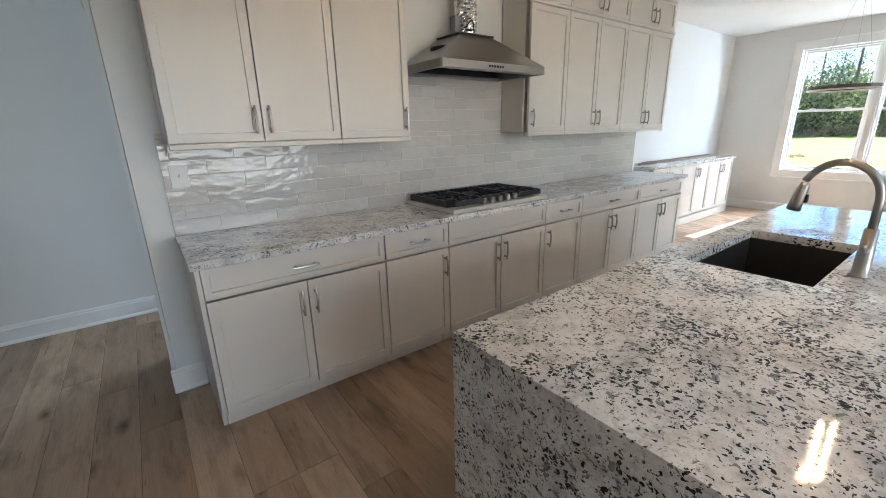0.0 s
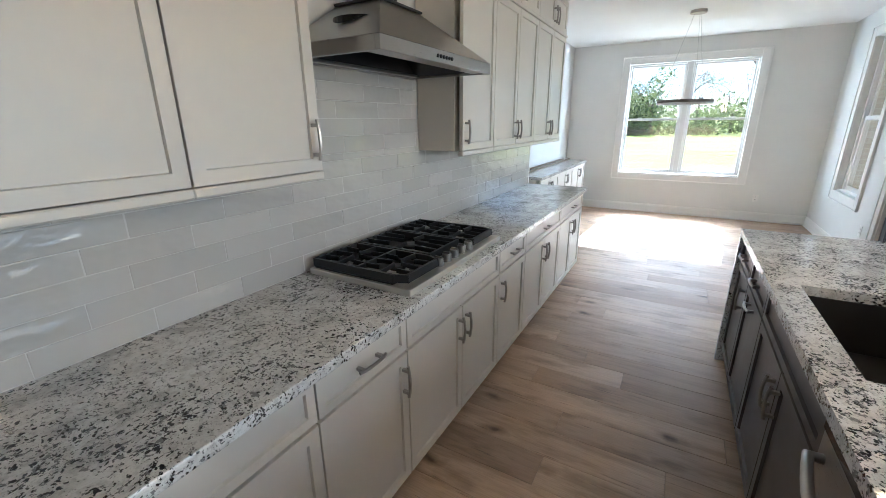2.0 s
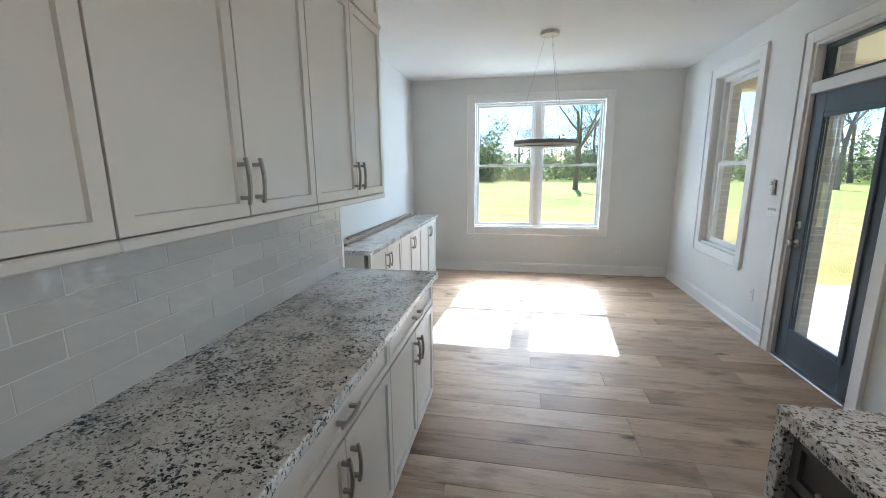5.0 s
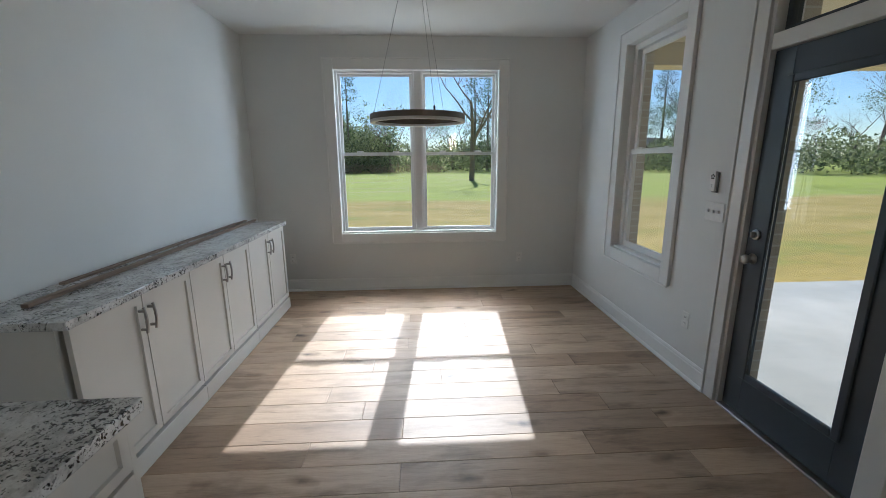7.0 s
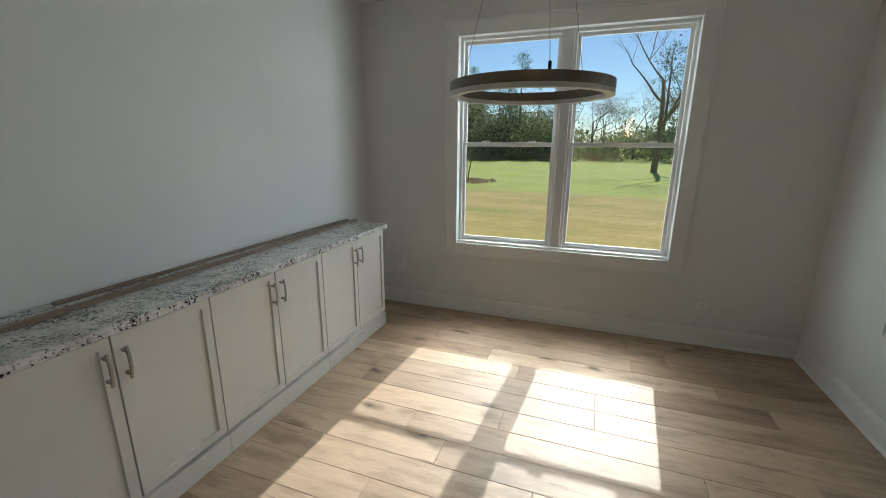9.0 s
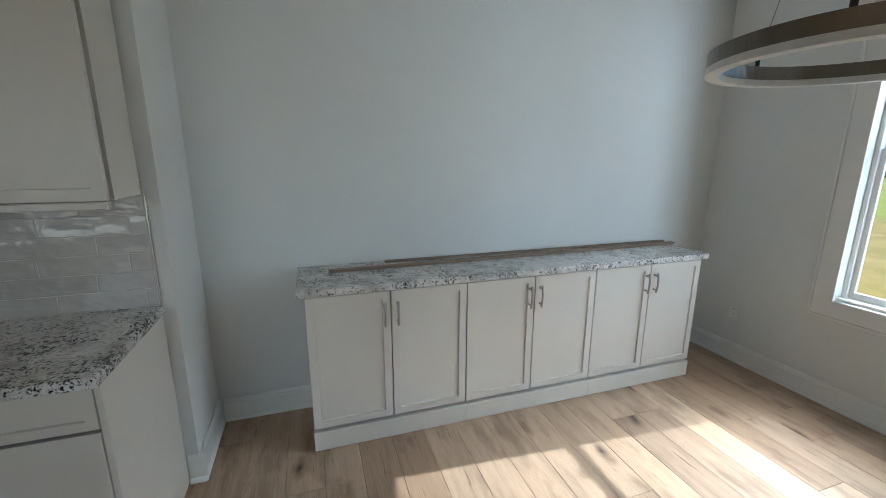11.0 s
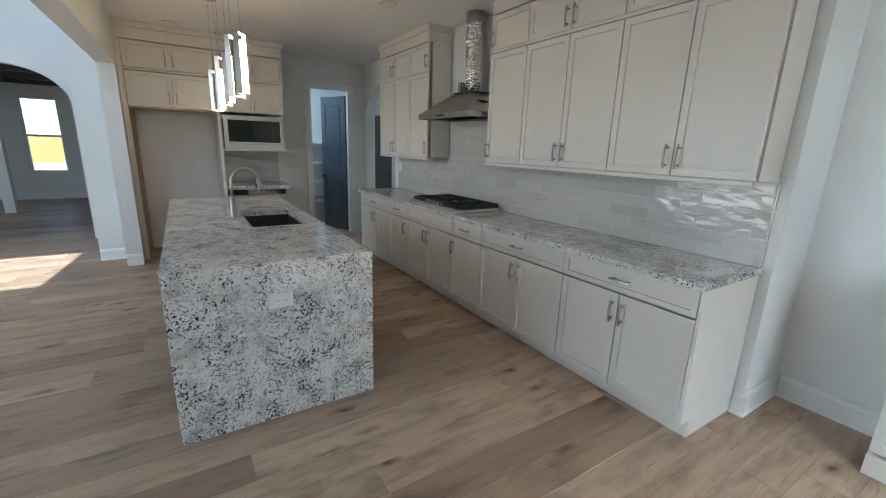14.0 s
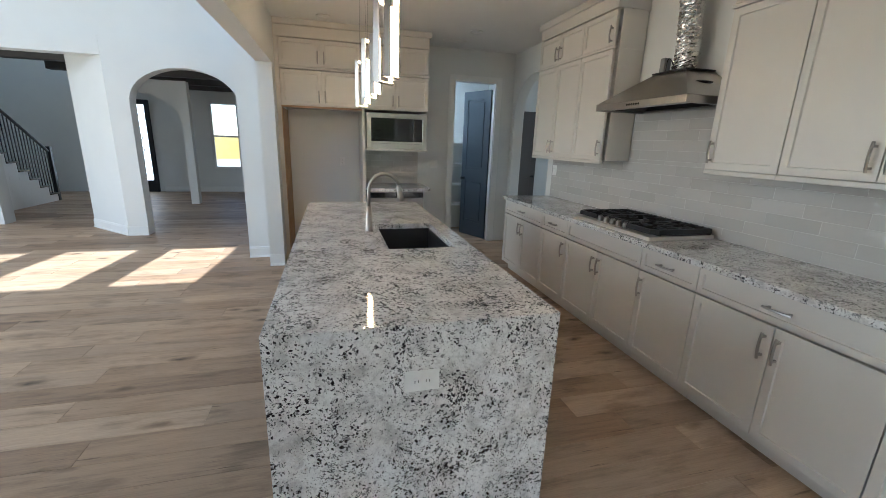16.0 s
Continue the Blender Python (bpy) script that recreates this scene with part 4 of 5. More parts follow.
part("liner", liner, BLACK, hood, "black hollow inside of hood")
part("front_shelf", boxes((HX0 + 0.021, HX1 - 0.021, HY0 + 0.0205, HY0 + 0.10, HZ + 0.006, HZ + 0.012)), STEEL, hood, "steel shelf behind the front band")
for fx_ in (1.76, 2.17):
    fan = lathe(bmesh.new(), [(0.115, 1.88), (0.12, 1.885), (0.12, 1.96), (0.06, 1.975)], 28, (fx_, 2.47, 0))
    ring_band(fan, 0.085, 0.10, 1.868, 1.8795, 28, (fx_, 2.47))
    part("blower", fan, BLACKGLASS, hood, "glossy black blower housing")
part("light_bar", boxes((HX0 + 0.04, HX1 - 0.04, WALL_N - 0.075, WALL_N - 0.0465, HZ + 0.004, HZ + 0.018), bevel=0.003), STEEL, hood, "steel trim bar under hood")
for k in range(6):
    part("button", lathe(bmesh.new(), [(0.0075, 0.0), (0.0075, 0.004), (0.005, 0.006)], 12, (1.885 + 0.024 * k, HY0 - 0.0003, HZ + 0.025), "Y"), BLACK, hood, "small black button")
duct = bmesh.new()
rows_, sides_ = 74, 30
grid = []
for i in range(rows_ + 1):
    z = 2.063 + (2.735 - 2.063) * i / rows_
    sway = 0.012 * math.sin(i * 0.09)
    ring = []
    for k in range(sides_):
        a = 2 * math.pi * k / sides_
        r = 0.077 + 0.0045 * math.sin(i * 2.1) + 0.012 * noise.noise((math.cos(a) * 3.5, math.sin(a) * 3.5, i * 0.42)) + 0.006 * noise.noise((math.cos(a) * 11, math.sin(a) * 11, i * 0.9))
        ring.append(duct.verts.new((1.975 + sway + r * math.cos(a), 2.55 + r * math.sin(a), z)))
    grid.append(ring)
for p, q in zip(grid, grid[1:]):
    for k in range(sides_):
        duct.faces.new((p[k], p[(k + 1) % sides_], q[(k + 1) % sides_], q[k]))
FOIL = metal("aluminium_foil", (0.80, 0.79, 0.77), 0.16)
part("duct", duct, FOIL, hood, "crumpled silver foil duct")
part("duct_collar", lathe(bmesh.new(), [(0.088, 2.70), (0.090, 2.705), (0.090, CEIL - 0.002), (0.05, CEIL - 0.001)], 30, (1.975, 2.55, 0)), STEEL, hood, "steel ceiling collar", True)
cable = [(1.90 + 0.012 * k, 2.47 - 0.03 * math.sin(math.pi * k / 8), 2.063 + 0.085 * math.sin(math.pi * k / 8)) for k in range(9)]
part("cable", tube(bmesh.new(), cable, 0.004, 8), BLACK, hood, "black looped power cable")
part("junction_box", boxes((1.83, 1.875, 2.47, 2.53, 2.0625, 2.17), bevel=0.003), GREYPLASTIC, hood, "grey wiring box")

# ---- sink and faucet ----
COMPOSITE = plain("black_composite", (0.030, 0.029, 0.030), 0.35)
sx0, sx1, sy0, sy1 = SINK
t = 0.012
sk = thing("sink", pose(0, 0, 0), "black composite undermount kitchen sink", "sink")
for r in ((sx0 - t, sx0 + 0.001, sy0 - t, sy1 + t), (sx1 - 0.001, sx1 + t, sy0 - t, sy1 + t), (sx0 + 0.0012, sx1 - 0.0012, sy0 - t, sy0 + 0.001), (sx0 + 0.0012, sx1 - 0.0012, sy1 - 0.001, sy1 + t)):
    part("basin_wall", boxes((*r, 0.6602, 0.8735), bevel=0.002), COMPOSITE, sk)
part("basin_floor", boxes((sx0 - t, sx1 + t, sy0 - t, sy1 + t, 0.645, 0.66)), COMPOSITE, sk)
part("drain", lathe(bmesh.new(), [(0.045, 0.6602), (0.043, 0.664), (0.030, 0.665)], 24, ((sx0 + sx1) / 2, (sy0 + sy1) / 2, 0)), STEEL, sk, "steel drain flange")
fx, fy = 1.875, 0.295
tap = thing("faucet", pose(fx, fy, 0.914), "brushed nickel gooseneck pull-down kitchen faucet", "faucet")
part("base", lathe(bmesh.new(), [(0.030, 0.0003), (0.030, 0.006), (0.024, 0.010), (0.0225, 0.06), (0.0185, 0.17)], 28), NICKEL, tap, "tapered round base", True)
pts = [(0, 0, 0.165), (0, 0, 0.26)]
pts += [(0, 0.105 - 0.105 * math.cos(a), 0.26 + 0.125 * math.sin(a)) for a in (math.pi * k / 14 for k in range(1, 13))]
part("spout", tube(bmesh.new(), pts, 0.0125, 14), NICKEL, tap, "arched round spout", True)
part("spray_head", tube(bmesh.new(), [(0, 0.199, 0.308), (0, 0.2015, 0.29), (0, 0.212, 0.235), (0, 0.217, 0.205)], [0.0135, 0.0165, 0.0215, 0.0225], 18), NICKEL, tap, "flared spray head", True)
part("spray_button", boxes((-0.006, 0.006, 0.180, 0.196, 0.235, 0.265), bevel=0.002), BLACK, tap, "small black spray button")
part("lever", tube(bmesh.new(), [(-0.018, 0, 0.10), (-0.045, 0, 0.104), (-0.085, 0, 0.125)], [0.011, 0.009, 0.006], 12), NICKEL, tap, "side lever handle", True)

# ---- dishwasher ----
dw = thing("dishwasher", pose(0.90, 0, 0), "stainless dishwasher with curved bar handle in island", "dishwasher")
DF = IF + 0.028
part("body", boxes((0.002, 0.608, 0.20, IF, 0.10, 0.868)), BLACK, dw, "dark tub casing")
part("door", boxes((0.004, 0.606, IF + 0.0005, DF, 0.115, 0.825), bevel=0.004), STEEL, dw, "brushed stainless door")
part("control_strip", boxes((0.004, 0.606, IF + 0.0005, DF + 0.004, 0.8255, 0.868), bevel=0.004), BLACKGLASS, dw, "black control strip along top edge")
part("toe_kick", boxes((0.004, 0.606, IF - 0.075, IF - 0.06, 0, 0.10)), BLACK, dw, "black toe kick")
hp = [(0.05, DF, 0.765)] + [(0.05 + 0.51 * k / 10, DF + 0.03 + 0.035 * math.sin(math.pi * k / 10), 0.765) for k in range(11)] + [(0.56, DF, 0.765)]
part("handle", tube(bmesh.new(), hp, 0.013, 12), NICKEL, dw, "curved brushed steel bar handle", True)


# ---- outlets, switches and controls ----
def plate(m, w, h, kind, label):
    """A cover plate facing -y of m, centred on it."""
    p = thing("outlet" if kind == "outlet" else "light_switch", m, label, "outlet" if kind == "outlet" else "switch")
    part("cover", boxes((-w / 2, w / 2, -0.006, -0.0003, -h / 2, h / 2), bevel=0.0025, seg=2), PLASTIC, p, "white plastic cover plate")
    if kind == "outlet":
        for s in (-1, 1):
            cx, cz = (s * 0.02, 0) if w > h else (0, s * 0.02)
            o = part("socket", boxes((cx - 0.014, cx + 0.014, -0.0078, -0.006, cz - 0.014, cz + 0.014), bevel=0.002), PLASTIC, p)
            for q in (-1, 1):
                part("slot", boxes((cx + q * 0.006 - 0.0013, cx + q * 0.006 + 0.0013, -0.0083, -0.0079, cz - 0.005, cz + 0.005)), BLACK, o, "dark slot")
    else:
        n = max(1, round((w - 0.07) / 0.046) + 1)
        for k in range(n):
            cx = (k - (n - 1) / 2) * 0.046
            part("toggle", boxes((cx - 0.005, cx + 0.005, -0.018, -0.006, -0.004, 0.012), bevel=0.002), PLASTIC, p, "small toggle lever")
    return p


plate(pose(IX1, 0.350, 0.70, 0, 0, 90), 0.125, 0.08, "outlet", "white outlet on granite island end")
plate(pose(DIN_E, 0.145, 0.365, 0, 0, -90), 0.07, 0.115, "outlet", "white wall outlet under dining window")
plate(pose(DIN_E, 2.81, 0.39, 0, 0, -90), 0.07, 0.115, "outlet", "white wall outlet beside sideboard")
plate(pose(6.245, WALL_S, 0.40, 0, 0, 180), 0.07, 0.115, "outlet", "white wall outlet near patio door")
plate(pose(6.105, WALL_S, 1.18, 0, 0, 180), 0.165, 0.118, "switch", "white three-gang switch beside patio door")
plate(pose(0.105, WALL_N - 0.0125, 1.23), 0.085, 0.12, "switch", "white switch on tile backsplash")
plate(pose(KIT_W, 1.515, 1.20, 0, 0, 90), 0.115, 0.115, "switch", "white switch between microwave and pantry door")
plate(pose(KIT_W, 0.20, 1.21, 0, 0, 90), 0.07, 0.115, "outlet", "white outlet inside fridge recess")
rm = thing("fan_remote", pose(6.125, WALL_S, 1.37, 0, 0, 180), "white wall-mounted fan remote in holder", "remote control")
part("holder", boxes((-0.026, 0.026, -0.012, -0.0004, -0.07, 0.055), bevel=0.003), GREYPLASTIC, rm, "grey wall holder")
part("body", boxes((-0.022, 0.022, -0.028, -0.0125, -0.062, 0.062), bevel=0.004, seg=2), PLASTIC, rm, "white remote body")
for k in range(5):
    a = 2 * math.pi * k / 5 + 0.3
    part("button", lathe(bmesh.new(), [(0.0055, 0.0), (0.0055, 0.0015)], 12, (0.012 * math.cos(a), -0.0281, 0.028 + 0.012 * math.sin(a)), "Y"), BLACK, rm, "round black button")
part("print", boxes((-0.010, 0.010, -0.0287, -0.0281, -0.024, -0.021), (-0.0015, 0.0015, -0.0287, -0.0281, -0.036, -0.026)), GREYPLASTIC, rm, "grey printed mark")

# ---- wood strips on the sideboard ----
STRIP = plain("weathered_wood", (0.27, 0.20, 0.15), 0.75)
for x0, x1, y0, z0, z1, turn in ((-1.25, 1.25, 2.965, 0.9145, 0.932, 0.4), (-1.08, 1.08, 3.075, 0.9145, 0.926, -0.5)):
    s = tagged(new("wood_strip", mesh_from(boxes((x0, x1, -0.016, 0.016, z0, z1), bevel=0.0015), "wood_strip", STRIP)), "long pale raw wood trim strip lying on sideboard", "wood strip", "wood strips")
    s.matrix_world = pose((5.37 + 7.87) / 2 + (0.17 if x1 < 1.2 else 0), y0 + 0.028, 0, 0, 0, turn)

# ---- ring chandelier over the dining floor ----
CHX, CHY = 6.50, 1.322
ch = thing("ring_chandelier", pose(CHX, CHY, 1.775), "dark bronze LED ring chandelier, unlit, on wires", "chandelier")
part("ring", ring_band(ring_band(bmesh.new(), 0.307, 0.315, -0.005, 0.030), 0.283, 0.289, -0.005, 0.030), DARKSTEEL, ch, "dark brushed bronze bands", False)
part("ring_top", ring_band(bmesh.new(), 0.289, 0.307, 0.022, 0.029), DARKSTEEL, ch)
part("diffuser", ring_band(bmesh.new(), 0.2835, 0.3145, -0.022, -0.0055), DIFFUSER, ch, "white opal diffuser ring")
part("canopy", lathe(bmesh.new(), [(0.085, 0.990), (0.087, 0.995), (0.087, 1.023), (0.08, 1.0245)], 36), NICKEL, ch, "round nickel ceiling canopy", False)
for k in range(3):
    a = radians(80 + 120 * k)
    px, py_ = 0.298 * math.cos(a), 0.298 * math.sin(a)
    part("wire", tube(bmesh.new(), [(px, py_, 0.05), (0.04 * math.cos(a), 0.04 * math.sin(a), 0.991)], 0.0012, 6), GREYPLASTIC, ch, "thin suspension wire")
    part("wire_grip", lathe(bmesh.new(), [(0.006, 0.0295), (0.006, 0.054), (0.003, 0.058)], 12, (px, py_, 0)), BLACK, ch, "small wire grip")


# ---- pendants over the island ----
def loop_frame(w, h, z0, bar, depth):
    """An upright rectangle of bars in the yz plane."""
    bm = bmesh.new()
    box(bm, -depth / 2, depth / 2, -w / 2, -w / 2 + bar, z0, z0 + h)
    box(bm, -depth / 2, depth / 2, w / 2 - bar, w / 2, z0, z0 + h)
    box(bm, -depth / 2, depth / 2, -w / 2 + bar, w / 2 - bar, z0, z0 + bar)
    box(bm, -depth / 2, depth / 2, -w / 2 + bar, w / 2 - bar, z0 + h - bar, z0 + h)
    return bm


pend = None
for px in (2.42, 1.60, 0.78):
    if pend is None:
        pend = thing("pendant_light", pose(px, 0.353, 0), "lit LED pendant of interlocked rectangular nickel frames", "pendant light", "island pendants")
        for w, h, z0, rot, ox, oy in ((0.13, 0.37, 1.79, 48, 0.0, -0.015), (0.105, 0.37, 1.815, 56, 0.04, 0.02)):
            m = pose(ox - 0.025, oy, 0, 0, 0, rot)
            bm = loop_frame(w, h, z0, 0.006, 0.034)
            bm.transform(m)
            fr = part("frame", bm, NICKEL, pend, "thin nickel rectangle frame")
            bm = loop_frame(w - 0.0125, h - 0.0125, z0 + 0.00625, 0.004, 0.014)
            bm.transform(m)
            part("led_strip", bm, LED, fr, "glowing warm LED strip")
        for s in (-1, 1):
            part("wire", tube(bmesh.new(), [(0, s * 0.03, 2.16), (0, s * 0.02, CEIL - 0.02)], 0.0011, 6), GREYPLASTIC, pend, "thin suspension wire")
        part("canopy", lathe(bmesh.new(), [(0.055, CEIL - 0.022), (0.056, CEIL - 0.020), (0.056, CEIL - 0.0005)], 28), NICKEL, pend, "round nickel canopy")
    else:
        copy_thing(pend, pose(px, 0.353, 0))

for x, y in ((-0.48, 0.03), (-0.45, 1.77), (1.65, 1.77)):
    dl = thing("downlight", pose(x, y, CEIL), "white recessed ceiling downlight, unlit", "ceiling light", "ceiling downlights")
    part("trim_ring", ring_band(bmesh.new(), 0.062, 0.085, -0.010, -0.0005, 40), PLASTIC, dl, "white trim ring")
    part("lens", lathe(bmesh.new(), [(0.0615, -0.006), (0.0615, -0.001)], 32), DIFFUSER, dl, "opal lens")
vent = thing("ceiling_vent", pose(-0.99, 1.66, CEIL), "white slatted ceiling air vent", "vent")
part("frame", boxes((-0.06, 0.06, -0.16, -0.14, -0.008, -0.0005), (-0.06, 0.06, 0.14, 0.16, -0.008, -0.0005), (-0.06, -0.045, -0.14, 0.14, -0.008, -0.0005), (0.045, 0.06, -0.14, 0.14, -0.008, -0.0005)), PLASTIC, vent)
part("backing", boxes((-0.0445, 0.0445, -0.1395, 0.1395, -0.003, -0.0006)), GREYPLASTIC, vent, "grey duct behind slats")
for k in range(5):
    part("slat", boxes((-0.036 + 0.018 * k - 0.004, -0.036 + 0.018 * k + 0.004, -0.1395, 0.1395, -0.0075, -0.0035)), PLASTIC, vent)

# ---- fridge and microwave wall ----
FX = -0.74
FD = FX - KIT_W - 0.004


def west_unit(name, y0, y1, z0, z1, label):
    w = y1 - y0
    hv = z0 + 0.10 if z1 - z0 < 0.4 else z0 + 0.12
    return cabinet(name, pose(FX, y0, 0, 0, 0, 90), w, FD, z0 - 0.005, z1 + 0.005,
                   [("door", 0, w / 2, z0, z1, w / 2 - 0.035, hv, True), ("door", w / 2, w, z0, z1, w / 2 + 0.035, hv, True)], label, "fridge wall cabinets")


for y0, y1 in ((-0.485, 0.435), (0.438, 1.265)):
    west_unit("wall_cabinet", y0, y1, 1.885, 2.275, "greige shaker cabinet above appliance recess")
    west_unit("wall_cabinet", y0, y1, 2.312, 2.605, "greige shaker upper-tier cabinet with short doors")
solid("cabinet_moulding", boxes((FX - 0.001 + 0.0015, FX + 0.030, -0.495, 1.275, 2.282, 2.306), bevel=0.003), CABINET, "greige moulding strip between cabinet tiers", "moulding", kind="")
solid("crown_moulding", boxes((KIT_W + 0.002, FX + 0.024, -0.533, 1.27, 2.612, 2.735), (KIT_W + 0.002, FX + 0.048, -0.53, 1.295, 2.7355, CEIL - 0.001), bevel=0.004), CABINET, "greige crown moulding above fridge wall", "moulding", kind="")
for y0, y1, z1 in ((-0.533, -0.487, 2.611), (0.436, 0.470, 1.876)):
    solid("fridge_panel", boxes((KIT_W + 0.003, FX + 0.018, y0, y1, 0.0, z1), bevel=0.001), CABINET, "tall greige panel beside empty fridge recess", "panel", kind="")
solid("recess_edge", boxes((FX - 0.02, FX + 0.019, -0.4865, 0.4355, 1.858, 1.878)), RAW, "raw wood edge strip above fridge recess", "wood strip", kind="")
solid("recess_lining", boxes((KIT_W + 0.006, FX + 0.0175, -0.4862, -0.478, 0.002, 1.857)), RAW, "raw brown wood lining of fridge recess side", "panel", kind="")
mw = thing("microwave", pose(FX, 0.492, 0, 0, 0, 90), "built-in stainless microwave with black glass door", "microwave")
MW = 1.255 - 0.492
part("body", boxes((0.03, MW - 0.03, 0.001, 0.42, 1.43, 1.82)), BLACK, mw)
part("trim_frame", boxes((0, 0.055, -0.022, 0, 1.41, 1.845), (MW - 0.055, MW, -0.022, 0, 1.41, 1.845), (0.0555, MW - 0.0555, -0.022, 0, 1.41, 1.475), (0.0555, MW - 0.0555, -0.022, 0, 1.785, 1.845), bevel=0.002), STEEL, mw, "wide stainless trim frame")
part("door", boxes((0.057, MW - 0.175, -0.020, 0, 1.505, 1.783), bevel=0.002), BLACKGLASS, mw, "black glass door")
part("control_panel", boxes((MW - 0.172, MW - 0.057, -0.020, 0, 1.505, 1.783), bevel=0.002), BLACKGLASS, mw, "black glass control panel")
part("bottom_strip", boxes((0.057, MW - 0.057, -0.019, 0, 1.477, 1.503), bevel=0.001), STEEL, mw, "steel strip under door")
solid("microwave_shelf", boxes((KIT_W + 0.003, FX + 0.02, 0.4705, 1.275, 1.385, 1.4085), bevel=0.002), CABINET, "greige shelf under microwave", "shelf", kind="")
solid("appliance_countertop", boxes((KIT_W + 0.012, FX + 0.045, 0.4705, 1.325, 0.877, 0.914), bevel=0.004, seg=2), GRANITE, "speckled granite top beside fridge recess", "countertop", kind="")
ov = thing("drawer_oven", pose(FX, 0.482, 0, 0, 0, 90), "built-in stainless drawer oven under granite top", "oven")
part("body", boxes((0.002, 0.748, 0.001, 0.55, 0.42, 0.876)), BLACK, ov)
part("drawer", boxes((0.004, 0.746, -0.03, 0, 0.44, 0.785), bevel=0.004), STEEL, ov, "stainless drawer front")
part("control_panel", boxes((0.055, 0.69, -0.028, 0, 0.788, 0.858), bevel=0.002), BLACKGLASS, ov, "black glass control panel")
part("rail", boxes((0.004, 0.746, -0.026, 0, 0.8585, 0.8755), bevel=0.001), STEEL, ov, "steel top rail")
cabinet("base_cabinet", pose(FX, 0.482, 0, 0, 0, 90), 0.75, 0.55, 0.108, 0.415, [("drawer_front", 0, 0.75, 0.112, 0.412, 0.375, 0.27, False)], "greige base drawer cabinet below oven", "fridge wall base", toe=1)

# ---- pantry doorway and open door ----
pc = thing("trim_pantry_door", pose(0, 0, 0), "white painted pantry door casing", "casing", kind="structure")
for a, b in ((PANTRY[0] - 0.085, PANTRY[0]), (PANTRY[1], PANTRY[1] + 0.085)):
    part("side_casing", boxes((KIT_W + 0.0005, KIT_W + 0.018, a, b, 0, PANTRY[3] + 0.085), bevel=0.002), TRIM, pc)
part("head_casing", boxes((KIT_W + 0.0005, KIT_W + 0.018, PANTRY[0] + 0.0005, PANTRY[1] - 0.0005, PANTRY[3], PANTRY[3] + 0.085), bevel=0.002), TRIM, pc)
for a, b in ((PANTRY[0] + 0.0005, PANTRY[0] + 0.016), (PANTRY[1] - 0.016, PANTRY[1] - 0.0005)):
    part("jamb", boxes((KIT_W - 0.119, KIT_W - 0.001, a, b, 0, PANTRY[3] - 0.0005)), TRIM, pc)
pd = thing("door_2", pose(KIT_W - 0.10, PANTRY[1] - 0.022, 0, 0, 0, 180 + 24), "slate blue two-panel pantry door standing open", "door", kind="structure")
LW, LH, LT = 0.60, 2.30, 0.035
lf = bmesh.new()
for r in ((0, 0.10, 0.012, LH), (LW - 0.10, LW, 0.012, LH), (0.10, LW - 0.10, 0.012, 0.24), (0.10, LW - 0.10, 0.93, 1.10), (0.10, LW - 0.10, LH - 0.13, LH)):
    box(lf, r[0], r[1], -LT / 2, LT / 2, r[2], r[3])
part("leaf", lf, SLATE, pd)
for z0, z1 in ((0.24, 0.93), (1.10, LH - 0.13)):
    part("panel", boxes((0.10, LW - 0.10, -LT / 2 + 0.012, LT / 2 - 0.012, z0, z1)), SLATE, pd)
    part("raised_field", boxes((0.135, LW - 0.135, -LT / 2 + 0.003, LT / 2 - 0.003, z0 + 0.035, z1 - 0.035), bevel=0.006), SLATE, pd)
for s in (-1, 1):
    kn = lathe(bmesh.new(), [(0.027, 0.0), (0.027, 0.006), (0.010, 0.010), (0.010, 0.030), (0.024, 0.038), (0.026, 0.050), (0.014, 0.060)], 20, (0, 0, 0), "Y")
    kn.transform(Matrix.Translation((LW - 0.06, s * LT / 2, 0.95)) @ (Matrix() if s < 0 else Matrix.Scale(-1, 4, (0, 1, 0))))
    bmesh.ops.recalc_face_normals(kn, faces=kn.faces)
    part("knob", kn, BLACK, pd, "black door knob", True)
for z in (0.45, 0.80, 1.15, 1.50):
    sh = thing("pantry_shelf", pose(-2.497, 0.72, z), "white pantry shelf board", "shelf", "pantry shelves")
    part("board", boxes((0, 0.30, 0, 1.98, 0, 0.018), bevel=0.002), TRIM, sh)
    part("cleat", boxes((0.001, 0.019, 0, 1.98, -0.045, -0.0005)), TRIM, sh)

# hall door seen through the arch
TAUPE = painted("dark_taupe_paint", (0.085, 0.072, 0.064), 0.4, 70, 0.08, 0.06)
hd = thing("door_3", pose(-2.4975, 3.02, 0, 0, 0, 90), "dark taupe hall door, closed, with black knob", "door", kind="structure")
part("leaf", boxes((0.0, 0.72, -0.036, -0.001, 0.01, 2.10), bevel=0.002), TAUPE, hd)
for z0, z1 in ((0.24, 0.93), (1.10, 1.96)):
    part("panel", boxes((0.11, 0.61, -0.044, -0.0365, z0, z1), bevel=0.005), TAUPE, hd)
part("knob", lathe(bmesh.new(), [(0.026, 0.0), (0.026, 0.006), (0.011, 0.010), (0.024, 0.034), (0.016, 0.058)], 20, (0.66, -0.0365, 0.95), "Y"), BLACK, hd, "black door knob", True)

